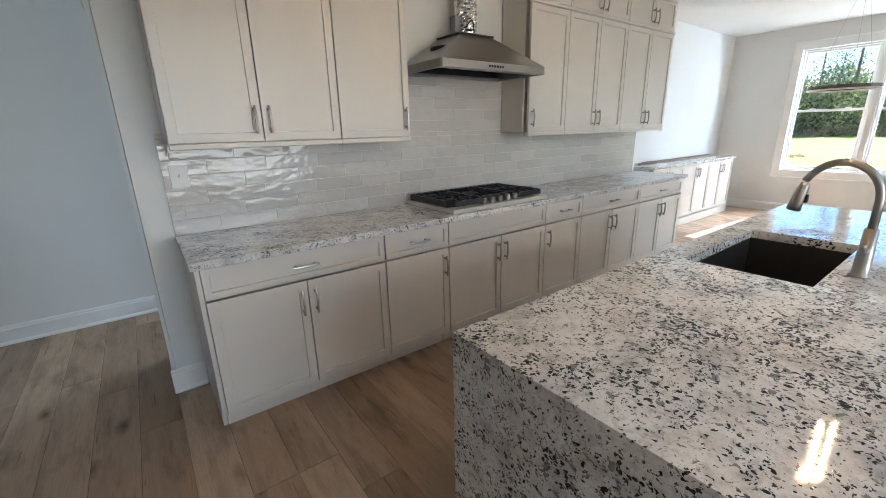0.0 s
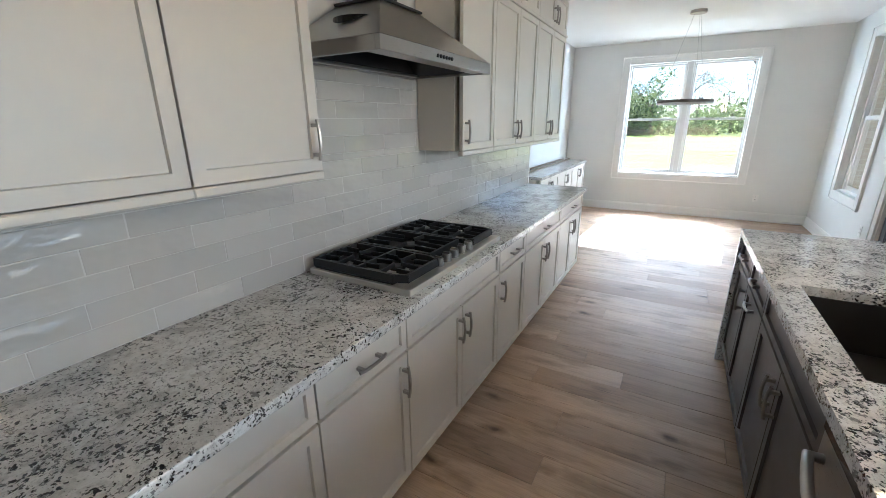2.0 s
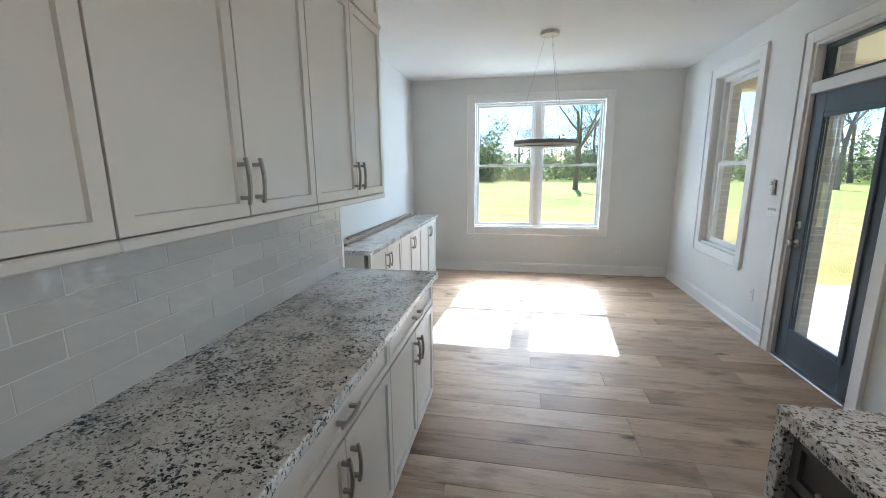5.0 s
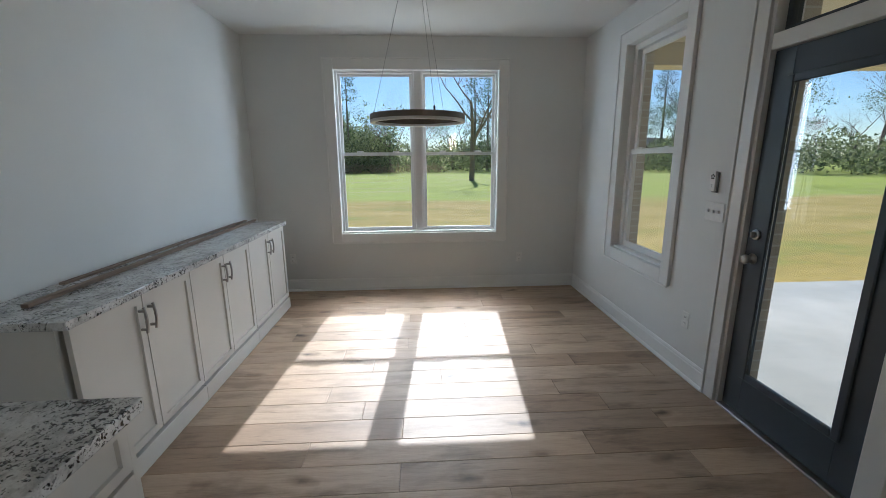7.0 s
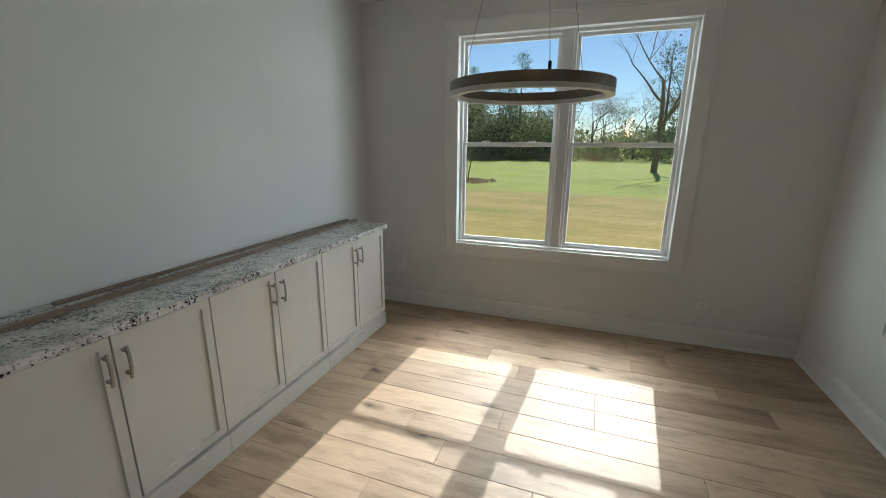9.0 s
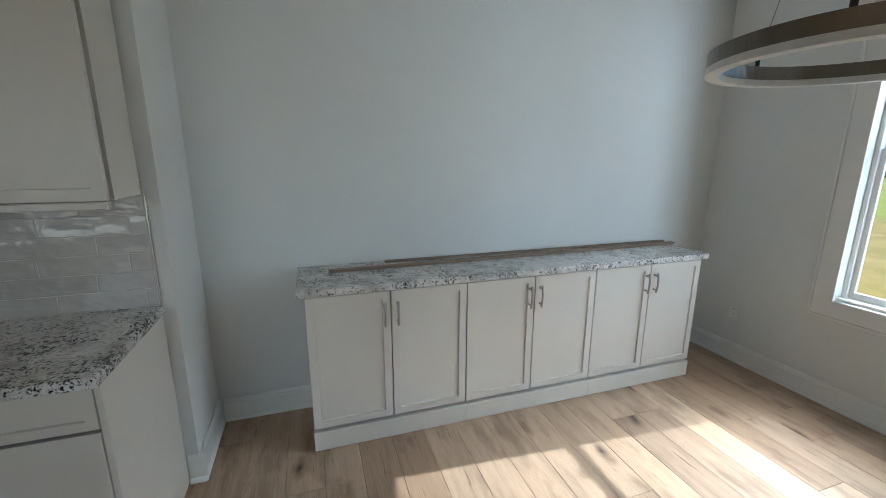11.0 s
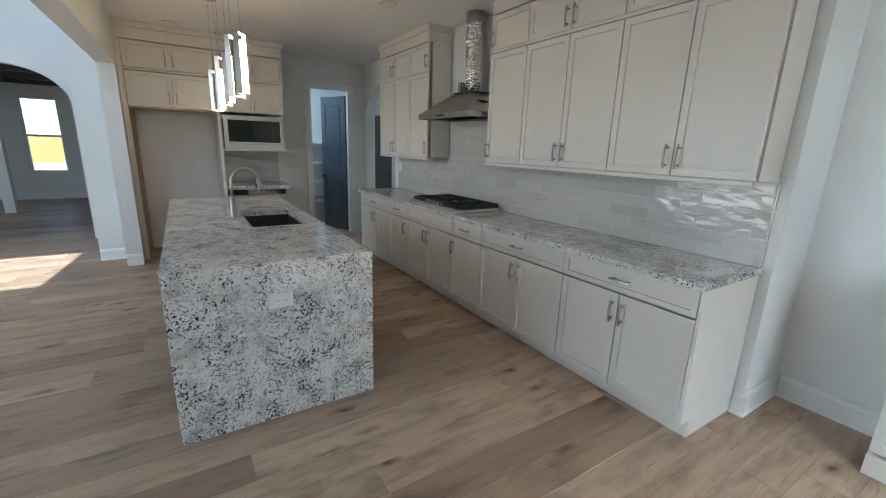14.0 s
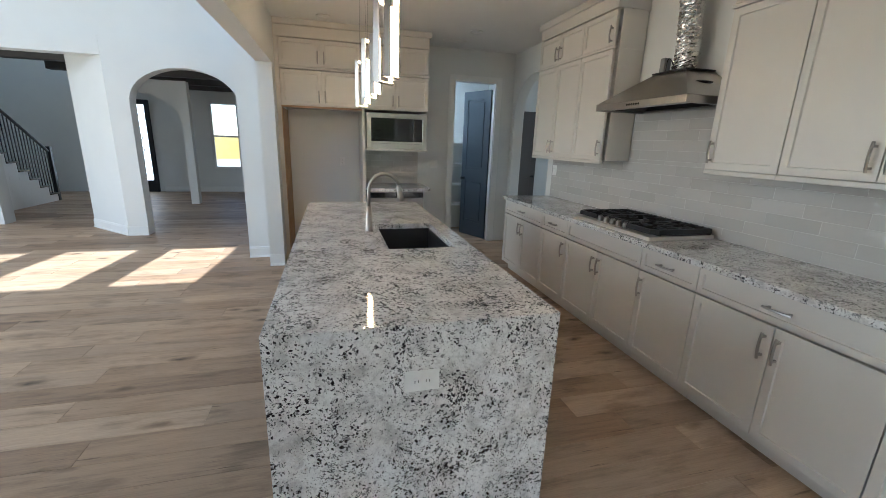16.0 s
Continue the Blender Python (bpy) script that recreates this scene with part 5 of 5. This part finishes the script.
# ---- far rooms seen past the island ----
BEAM = plain("dark_stained_beam", (0.05, 0.045, 0.042), 0.6)
for bx_ in (-7.4, -6.3, -5.0, -3.8):
    solid("ceiling_beam", boxes((bx_ - 0.09, bx_ + 0.09, -4.9, 0.49, 2.58, 2.779), bevel=0.004), BEAM, "dark stained ceiling beam", "beam", "", group="ceiling beams")
solid("wall_foyer_arch", slab_wall("y", -5.6, -5.78, (-4.9, -2.86), 2.578, [(-4.8, -3.02, -0.01, 2.32, 0.55)]), WALL, "white arched wall between foyer and dining room", "wall")
fw = thing("window_3", pose(0, 0, 0), "white far window with two sashes", "window", kind="structure")
for r in ((-3.05, -3.0, 0.62, 2.35), (-2.40, -2.35, 0.62, 2.35), (-3.0, -2.40, 0.62, 0.68), (-3.0, -2.40, 2.30, 2.35), (-3.0, -2.40, 1.46, 1.51)):
    part("window_frame", boxes((-7.98, -7.92, r[0] + 0.0005, r[1] - 0.0005, r[2] + 0.0005, r[3] - 0.0005)), TRIM, fw)
gp = part("pane", boxes((-7.955, -7.951, -2.999, -2.401, 0.68, 2.30)), GLASS, fw)
gp.visible_shadow = False
solid("driveway", boxes((-30.0, -9.2, -8.0, 4.0, -0.279, -0.22)), CONCRETE, "pale concrete driveway before the front windows", "driveway")
fd = thing("door_4", pose(-7.899, -5.45, 0, 0, 0, 90), "black iron front door with scrollwork glass", "door", kind="structure")
part("frame", boxes((0, 0.10, -0.06, 0, 0, 2.32), (0.93, 1.03, -0.06, 0, 0, 2.32), (0.10, 0.93, -0.06, 0, 2.20, 2.32), (0.10, 0.93, -0.06, 0, 0.0, 0.30)), BLACK, fd)
# the pane emits light itself, in place of outdoor light through it
part("glass", boxes((0.10, 0.93, -0.02, -0.012, 0.30, 2.20)), glow("glowing_frosted_glass", (0.85, 0.92, 1.0), 0.9), fd, "frosted glass made to glow, standing in for outdoor light")
for k in range(6):
    for j in range(2):
        cx, cz = 0.30 + 0.42 * j, 0.50 + 0.30 * k
        sp = [(cx + 0.13 * (1 - i / 22) * math.cos(i * 0.55 + 2 * j), -0.03, cz + 0.13 * (1 - i / 22) * math.sin(i * 0.55 + 2 * j)) for i in range(20)]
        part("scroll", tube(bmesh.new(), sp, 0.010, 6), BLACK, fd, "black iron scroll")
stair = thing("staircase", pose(-6.25, -5.80, 0), "white staircase with dark treads and black balusters", "staircase", kind="structure")
STEP = plain("dark_tread", (0.10, 0.075, 0.055), 0.4)
for k in range(9):
    part("riser", boxes((0.26 * k, 0.26 * k + 0.2595, -1.05, -0.03, 0, 0.18 * (k + 1) - 0.03)), TRIM, stair)
    part("tread", boxes((0.26 * k - 0.025, 0.26 * (k + 1), -1.05, 0.0, 0.18 * (k + 1) - 0.0295, 0.18 * (k + 1)), bevel=0.004), STEP, stair, "dark wood tread")
    for j in (0, 1, 2):
        part("baluster", boxes((0.26 * k + 0.03 + 0.087 * j, 0.26 * k + 0.046 + 0.087 * j, -0.06, -0.044, 0.18 * (k + 1) + 0.0005, 0.18 * (k + 1) + 0.86 + 0.06 * j)), BLACK, stair, "thin black baluster")
part("handrail", tube(bmesh.new(), [(0.0, -0.052, 1.06), (2.34, -0.052, 1.06 + 0.18 * 9)], 0.028, 10), BLACK, stair, "dark handrail")
part("newel", boxes((-0.075, 0.0, -0.09, -0.012, 0.0, 1.16), bevel=0.006), BLACK, stair, "dark square newel post")


# ---- porch ----
def brick_material():
    m, nt, b = material("brick_veneer")
    br = nt.nodes.new("ShaderNodeTexBrick")
    br.inputs["Scale"].default_value = 1.0
    br.inputs["Brick Width"].default_value, br.inputs["Row Height"].default_value, br.inputs["Mortar Size"].default_value = 0.20, 0.067, 0.006
    br.inputs["Color1"].default_value, br.inputs["Color2"].default_value, br.inputs["Mortar"].default_value = (0.46, 0.40, 0.33, 1), (0.58, 0.52, 0.44, 1), (0.62, 0.60, 0.55, 1)
    tc = nt.nodes.new("ShaderNodeTexCoord")
    mp = nt.nodes.new("ShaderNodeMapping")
    mp.inputs["Rotation"].default_value = (radians(90), 0, 0)
    nt.links.new(tc.outputs["Object"], mp.inputs[0])
    nt.links.new(mp.outputs[0], br.inputs["Vector"])
    nt.links.new(br.outputs[0], b.inputs["Base Color"])
    b.inputs["Roughness"].default_value = 0.9
    bump(nt, b, br.outputs[1], -0.6, 0.006)
    return m


BRICK = brick_material()
solid("wall_brick_south", slab_wall("x", -0.692, -0.80, (4.92, DIN_E + 0.15), CEIL, [(SWIN[0] - 0.03, SWIN[1] + 0.035, SWIN[2] - 0.02, SWIN[3] + 0.02), (DOOR_X0, DOOR_X1, -0.5, 2.42)], z0=-0.5), BRICK, "tan brick exterior wall under porch", "wall")
solid("wall_brick_east", slab_wall("y", DIN_E + 0.152, DIN_E + 0.25, (-0.80, DIN_N + 0.2), CEIL + 0.3, [(WIN[0] - 0.04, WIN[1] + 0.04, WIN[2] - 0.06, WIN[3] + 0.14)], z0=-0.5), BRICK, "tan brick exterior wall round window", "wall")
porch = thing("porch_roof", pose(0, 0, 0), "cream painted porch ceiling with boxed beams", "porch", kind="structure")
part("porch_ceiling", boxes((4.92, 8.6, -6.6, -0.802, 2.72, 2.80)), CREAM, porch)
part("beam", boxes((8.22, 8.46, -6.55, -0.802, 2.49, 2.7195), bevel=0.006), CREAM, porch, "cream boxed beam")
part("beam", boxes((4.92, 8.2195, -6.55, -6.30, 2.49, 2.7195), bevel=0.006), CREAM, porch, "cream boxed beam")
for py_ in (-0.95, -6.42):
    col = thing("porch_column", pose(8.34, py_, -0.03), "cream square porch column with capital", "column", "porch columns")
    part("shaft", boxes((-0.09, 0.09, -0.09, 0.09, 0.16, 2.40), bevel=0.006), CREAM, col)
    part("capital", boxes((-0.125, 0.125, -0.125, 0.125, 2.4005, 2.519), bevel=0.01), CREAM, col)
    part("base", boxes((-0.125, 0.125, -0.125, 0.125, 0.0005, 0.1595), bevel=0.01), CREAM, col)


# ---- trees, woods and houses outside ----
BARK = plain("bark", (0.22, 0.175, 0.14), 0.9)
TWIG = plain("bare_twigs", (0.34, 0.27, 0.22), 0.9)


def leaf_material(name, a, b_):
    m, nt, b = material(name)
    geo = nt.nodes.new("ShaderNodeNewGeometry")
    nt.links.new(ramp(nt, geo.outputs["Random Per Island"], [(0.1, a), (0.9, b_)]).outputs[0], b.inputs["Base Color"])
    b.inputs["Roughness"].default_value = 0.8
    thin = nt.nodes.new("ShaderNodeBsdfTranslucent")
    nt.links.new(b.inputs["Base Color"].links[0].from_socket, thin.inputs[0])
    both = nt.nodes.new("ShaderNodeMixShader")
    both.inputs[0].default_value = 0.45
    nt.links.new(b.outputs[0], both.inputs[1])
    nt.links.new(thin.outputs[0], both.inputs[2])
    nt.links.new(both.outputs[0], nt.nodes["Material Output"].inputs[0])
    return m


PINE = leaf_material("pine_needles", (0.05, 0.095, 0.04), (0.15, 0.22, 0.085))
SPRING = leaf_material("spring_leaves", (0.10, 0.15, 0.03), (0.22, 0.27, 0.07))
BUDS = leaf_material("reddish_buds", (0.22, 0.12, 0.09), (0.36, 0.24, 0.17))
BRUSH = leaf_material("dry_brush", (0.26, 0.18, 0.11), (0.42, 0.32, 0.21))


def limb(rng_, bm, p, d, length, r, depth, tips):
    pts, rad = [p], [r]
    steps = 4
    for i in range(steps):
        d = (d + Vector((rng_.uniform(-1, 1), rng_.uniform(-1, 1), rng_.uniform(-0.5, 0.8))) * 0.16).normalized()
        pts.append(pts[-1] + d * length / steps)
        rad.append(r * (1 - 0.55 * (i + 1) / steps))
    tube(bm, pts, rad, 6 if depth > 1 else 4, False)
    tips.append(pts[-1])
    if depth > 0:
        for k in range(rng_.choice((3, 4)) if depth > 1 else rng_.choice((4, 5))):
            i = rng_.choice((2, 3, 4)) if k else 4
            side = Vector((rng_.uniform(-1, 1), rng_.uniform(-1, 1), rng_.uniform(-0.1, 0.8))).normalized()
            limb(rng_, bm, pts[i], (d * 0.6 + side * 0.8).normalized(), length * rng_.uniform(0.55, 0.78), rad[i] * 0.62, depth - 1, tips)


def leaves(rng_, bm, centre, spread, count, size):
    for _ in range(count):
        c = Vector(centre) + Vector((rng_.gauss(0, spread), rng_.gauss(0, spread), rng_.gauss(0, spread * 0.6)))
        a, b_ = Vector((rng_.uniform(-1, 1), rng_.uniform(-1, 1), rng_.uniform(-1, 1))), Vector((rng_.uniform(-1, 1), rng_.uniform(-1, 1), rng_.uniform(-1, 1)))
        s = size * rng_.uniform(0.5, 1.4)
        v = [bm.verts.new(c + q) for q in (a * s, b_ * s, -(a + b_) * s * 0.6)]
        bm.faces.new(v)


def bare_tree(seed, height, label, leaf=None, density=6, depth=4, girth=0.019):
    r_ = random.Random(seed)
    t = thing("tree", pose(0, 0, -0.28), label, "tree", "lawn trees")
    bm, tips = bmesh.new(), []
    limb(r_, bm, Vector((0, 0, 0)), Vector((0, 0, 1)), height * 0.38, height * girth, depth, tips)
    part("trunk", bm, BARK, t, "grey-brown trunk and bare limbs")
    bm = bmesh.new()
    for p in tips[::2] if leaf is None else tips:
        leaves(r_, bm, p, height * 0.035, 3 if leaf is None else density, height * (0.004 if leaf is None else 0.008))
    part("crown", bm, leaf or TWIG, t)
    return t


def pine(seed, height, label):
    r_ = random.Random(seed)
    t = thing("tree", pose(0, 0, -0.28), label, "tree", "wood edge trees")
    bm = bmesh.new()
    tube(bm, [(0, 0, 0), (0.1, 0, height * 0.5), (0, 0.1, height)], [height * 0.016, height * 0.011, 0.03], 7)
    part("trunk", bm, BARK, t)
    bm = bmesh.new()
    z = height * 0.22
    while z < height:
        f = 1 - (z / height)
        rad = height * (0.05 + 0.20 * min(1.0, f * 1.5)) * r_.uniform(0.7, 1.15)
        for k in range(r_.randint(4, 6)):
            a = r_.uniform(0, 6.283)
            q = r_.uniform(0.35, 1.0) * rad
            leaves(r_, bm, (q * math.cos(a), q * math.sin(a), z + r_.uniform(-0.4, 0.4)), height * 0.026, 34, height * 0.008)
        z += height * 0.045
    part("crown", bm, PINE, t, "dark green needle clumps")
    return t


SOUTHEAST = -0.28
big = bare_tree(3, 17, "large bare spreading oak on the lawn", depth=5, girth=0.014)
big.matrix_world = pose(39, -3.15, SOUTHEAST, 0, 0, 30)
copy_thing(big, pose(38.5, -22.2, SOUTHEAST, 0, 0, 160))
copy_thing(big, pose(38, -43, SOUTHEAST, 0, 0, 250))
kinds_ = [pine(11, 15, "tall dark green pine at wood edge"), pine(12, 13, "tall dark green pine at wood edge"),
          bare_tree(21, 14, "bare grey tree at wood edge"), bare_tree(22, 12, "tree with fresh spring leaves at wood edge", SPRING, 9),
          bare_tree(23, 11, "tree with reddish buds at wood edge", BUDS, 6)]
r_ = random.Random(5)
used = set()
for i in range(64):
    ang = radians(-58 + 108 * (i + r_.uniform(0, 0.8)) / 64)
    dist = r_.uniform(58, 84)
    k = r_.choice((0, 0, 1, 1, 2, 2, 2, 3, 4)) if ang > -0.35 else r_.choice((0, 2, 2, 3, 3, 4))
    m = pose(5 + dist * math.cos(ang), dist * math.sin(ang), SOUTHEAST, 0, 0, r_.uniform(0, 360)) @ Matrix.Scale(r_.uniform(0.75, 1.15), 4)
    if k in used:
        o = copy_thing(kinds_[k], m)
        s = m.to_scale().x
        o.scale = (s, s, s)
    else:
        kinds_[k].matrix_world = m
        used.add(k)
for k in range(5):
    if k not in used:
        kinds_[k].matrix_world = pose(70, 10 + 6 * k, SOUTHEAST)
under = bmesh.new()
for i in range(11000):
    deg = r_.uniform(5, 36) if i % 2 else r_.uniform(-60, 52)
    ang = radians(deg)
    dist = r_.uniform(57, 88)
    rise = min(1.0, max(0.0, (deg + 4) / 14))
    top_z = (4.6 + 3.4 * rise) * (0.75 + 0.9 * noise.noise((deg * 0.33, dist * 0.05, 3.1)) + 0.35 * noise.noise((deg * 1.3, dist * 0.2, 7.7)))
    leaves(r_, under, (5 + dist * math.cos(ang), dist * math.sin(ang), -0.2 + max(1.6, top_z) * r_.uniform(0, 1) ** 0.9), 0.62, 15, 0.23)
tagged(new("far_woods", mesh_from(under, "far_woods", leaf_material("underbrush", (0.07, 0.10, 0.04), (0.36, 0.39, 0.19)))), "dense mixed woods behind the lawn", "woods", kind="stuff")
brush = bmesh.new()
for i in range(900):
    ang = radians(r_.uniform(-2, 50))
    dist = r_.uniform(54, 60)
    leaves(r_, brush, (5 + dist * math.cos(ang), dist * math.sin(ang), r_.uniform(-0.2, 0.7)), 0.35, 14, 0.10)
tagged(new("dry_brush", mesh_from(brush, "dry_brush", BRUSH)), "tan dry brush along the wood edge", "brush", kind="stuff")

# young staked tree with mulch
young = bare_tree(31, 5.0, "young staked tree with pinkish buds in mulch", BUDS, 4, 3, 0.008)
young.matrix_world = pose(26, 7.35, SOUTHEAST)
for a in (40, 190):
    part("guy_line", tube(bmesh.new(), [(0.03, 0, 1.1), (1.0 * math.cos(radians(a)), 1.0 * math.sin(radians(a)), 0.02)], 0.012, 5), BLACK, young, "dark guy line")
mul = bmesh.new()
for i in range(500):
    a, q = r_.uniform(0, 6.283), 1.5 * math.sqrt(r_.uniform(0, 1))
    leaves(r_, mul, (26 + q * math.cos(a), 7.35 + q * math.sin(a), -0.24), 0.02, 2, 0.07)
tagged(new("mulch_bed", mesh_from(mul, "mulch_bed", BRUSH)), "brown mulch round young tree", "mulch", kind="stuff")


def house(m, w, d, h, wall_mat, roof_mat, label):
    t = thing("house", m, label, "house", "far houses")
    part("wall", boxes((-w / 2, w / 2, -d / 2, d / 2, 0, h)), wall_mat, t)
    rf = bmesh.new()
    e = 0.5
    v = [rf.verts.new(p) for p in ((-w / 2 - e, -d / 2 - e, h), (w / 2 + e, -d / 2 - e, h), (w / 2 + e, d / 2 + e, h), (-w / 2 - e, d / 2 + e, h), (-w / 2 - e, 0, h + d * 0.32), (w / 2 + e, 0, h + d * 0.32))]
    for f in ((0, 1, 5, 4), (2, 3, 4, 5), (0, 4, 3), (1, 2, 5), (3, 2, 1, 0)):
        rf.faces.new([v[i] for i in f])
    part("roof", rf, roof_mat, t, "dark shingle roof")
    for k in (-1, 0, 1):
        wd = part("window", boxes((k * w * 0.3 - 0.55, k * w * 0.3 + 0.55, -d / 2 - 0.03, -d / 2 - 0.001, 0.9, 2.2)), TRIM, t, "white framed window")
        part("pane", boxes((k * w * 0.3 - 0.45, k * w * 0.3 + 0.45, -d / 2 - 0.045, -d / 2 - 0.031, 1.0, 2.1)), BLACKGLASS, wd)
    return t


ROOF = plain("dark_shingles", (0.06, 0.058, 0.06), 0.9)
house(pose(86, -46, SOUTHEAST, 0, 0, -60), 14, 8, 3.2, plain("grey_siding", (0.16, 0.16, 0.17), 0.8), ROOF, "grey house with dark roof beyond the lawn")
house(pose(92, -13, SOUTHEAST, 0, 0, -90), 9, 6, 2.6, plain("brown_siding", (0.30, 0.20, 0.15), 0.8), ROOF, "small brown outbuilding at wood edge")

# ---- floor planks and wall tiles ----
PW, PL, PH = 0.186, 1.52, 0.012


def plank_data(length, cache={}):
    key = round(length, 2)
    if key not in cache:
        bm = bmesh.new()
        a, l, c = PW / 2 - 0.0006, key / 2 - 0.0006, 0.0022
        lo = [bm.verts.new((x, y, -PH)) for x, y in ((-a, -l), (a, -l), (a, l), (-a, l))]
        mid = [bm.verts.new((x, y, -c * 0.7)) for x, y in ((-a, -l), (a, -l), (a, l), (-a, l))]
        up = [bm.verts.new((x, y, 0)) for x, y in ((c - a, c - l), (a - c, c - l), (a - c, l - c), (c - a, l - c))]
        for k in range(4):
            n = (k + 1) % 4
            bm.faces.new((lo[k], lo[n], mid[n], mid[k]))
            bm.faces.new((mid[k], mid[n], up[n], up[k]))
        bm.faces.new(up)
        cache[key] = mesh_from(bm, "plank", PLANK)
    return cache[key]


rng = random.Random(7)
floor_ob = bpy.data.objects["floor"]
far_verts, far_faces = [], []
PX0 = 6.02 - PW * 81
col = 0
x = PX0
while x < DIN_E + 0.05:
    cx = x + PW / 2
    if cx > -9.1:
        south = -0.60 if cx > 4.9 else -8.0
        y = south - rng.choice((0.0, 0.25, 0.5, 0.75, 1.0, 1.25))
        while y < 4.25:
            y0, y1 = max(y, south), min(y + PL, 4.25)
            y += PL
            if y1 - y0 < 0.04:
                continue
            near = -0.3 < cx and y1 > -0.75 and y0 < 3.2
            if near:
                ob = new("plank", plank_data(y1 - y0))
                ob.location = (cx, (y0 + y1) / 2, 0)
                ob.parent = floor_ob
            else:
                a, c = PW / 2 - 0.0006, 0.0022
                b = len(far_verts)
                y0, y1 = y0 + 0.0006, y1 - 0.0006
                for g, z in ((0, -0.0018), (c, 0)):
                    far_verts += [(cx - a + g, y0 + g, z), (cx + a - g, y0 + g, z), (cx + a - g, y1 - g, z), (cx - a + g, y1 - g, z)]
                for k in range(4):
                    n = (k + 1) % 4
                    far_faces.append((b + k, b + n, b + 4 + n, b + 4 + k))
                far_faces.append((b + 4, b + 5, b + 6, b + 7))
    x += PW
far_me = bpy.data.meshes.new("far_planks")
far_me.from_pydata(far_verts, [], far_faces)
far_me.materials.append(PLANK)
far = new("far_planks", far_me)
far.parent = floor_ob
tagged(far, kind="stuff")

TW, TH, TD = 0.310, 0.0795, 0.008


def tile_data(w, h, cache={}):
    key = (round(w, 3), round(h, 3))
    if key not in cache:
        bm = bmesh.new()
        a, b, c = w / 2 - 0.0011, h / 2 - 0.0011, 0.0018
        ring = lambda s, t, y: [bm.verts.new((p * (a - s), y, q * (b - s))) for p, q in ((-1, -1), (1, -1), (1, 1), (-1, 1))]
        lo, mid, up = ring(0, 0, 0), ring(0, 0, -TD + 0.0012), ring(c, 0, -TD)
        for k in range(4):
            n = (k + 1) % 4
            bm.faces.new((lo[k], lo[n], mid[n], mid[k]))
            bm.faces.new((mid[k], mid[n], up[n], up[k]))
        bm.faces.new(up)
        bmesh.ops.recalc_face_normals(bm, faces=bm.faces)
        cache[key] = mesh_from(bm, "tile", TILE)
    return cache[key]


def tiled(parent, m, x0, x1, z0, z1, first=0.0):
    """Half-bond tiles over a stretch of wall whose face is y = 0 of m."""
    row, z = 0, z0
    while z < z1 - 0.012:
        h = min(TH, z1 - z)
        u = x0 - (first + (TW * 0.47 if row % 2 else 0.0) + 0.02 * ((row * 7) % 3 - 1)) % TW
        while u < x1:
            a, b = max(u, x0), min(u + TW, x1)
            u += TW
            if b - a < 0.012:
                continue
            ob = new("tile", tile_data(b - a, h))
            ob.parent = parent
            ob.matrix_world = m @ pose((a + b) / 2, 0, z + h / 2, rng.uniform(-0.5, 0.5), 0, rng.uniform(-0.4, 0.4))
        z += TH
        row += 1


splash = thing("backsplash", pose(0, WALL_N, 0), "glossy handmade greige subway tile backsplash", "backsplash", kind="structure")
part("grout", boxes((0.03, 4.642, -0.0098, -0.0002, 0.9145, 1.452), (1.39, 2.47, -0.0098, -0.0002, 1.4525, 1.86)), GROUT, splash)
part("edge_trim", boxes((4.6425, 4.650, -0.011, -0.0002, 0.9145, 1.40), bevel=0.002), NICKEL, splash, "thin metal tile edge trim")
tiled(splash, pose(0, WALL_N - 0.003, 0), 0.031, 4.641, 0.916, 1.425, 0.10)
tiled(splash, pose(0, WALL_N - 0.003, 0), 1.392, 2.468, 1.425, 1.855, 0.21)

splash_b = thing("backsplash", pose(KIT_W, 0, 0, 0, 0, 90), "glossy greige tile behind appliance counter", "backsplash", kind="structure")
part("grout", boxes((0.471, 1.275, -0.0098, -0.0002, 0.9145, 1.384)), GROUT, splash_b)
tiled(splash_b, pose(KIT_W + 0.003, 0, 0, 0, 0, 90), 0.472, 1.274, 0.916, 1.384, 0.05)
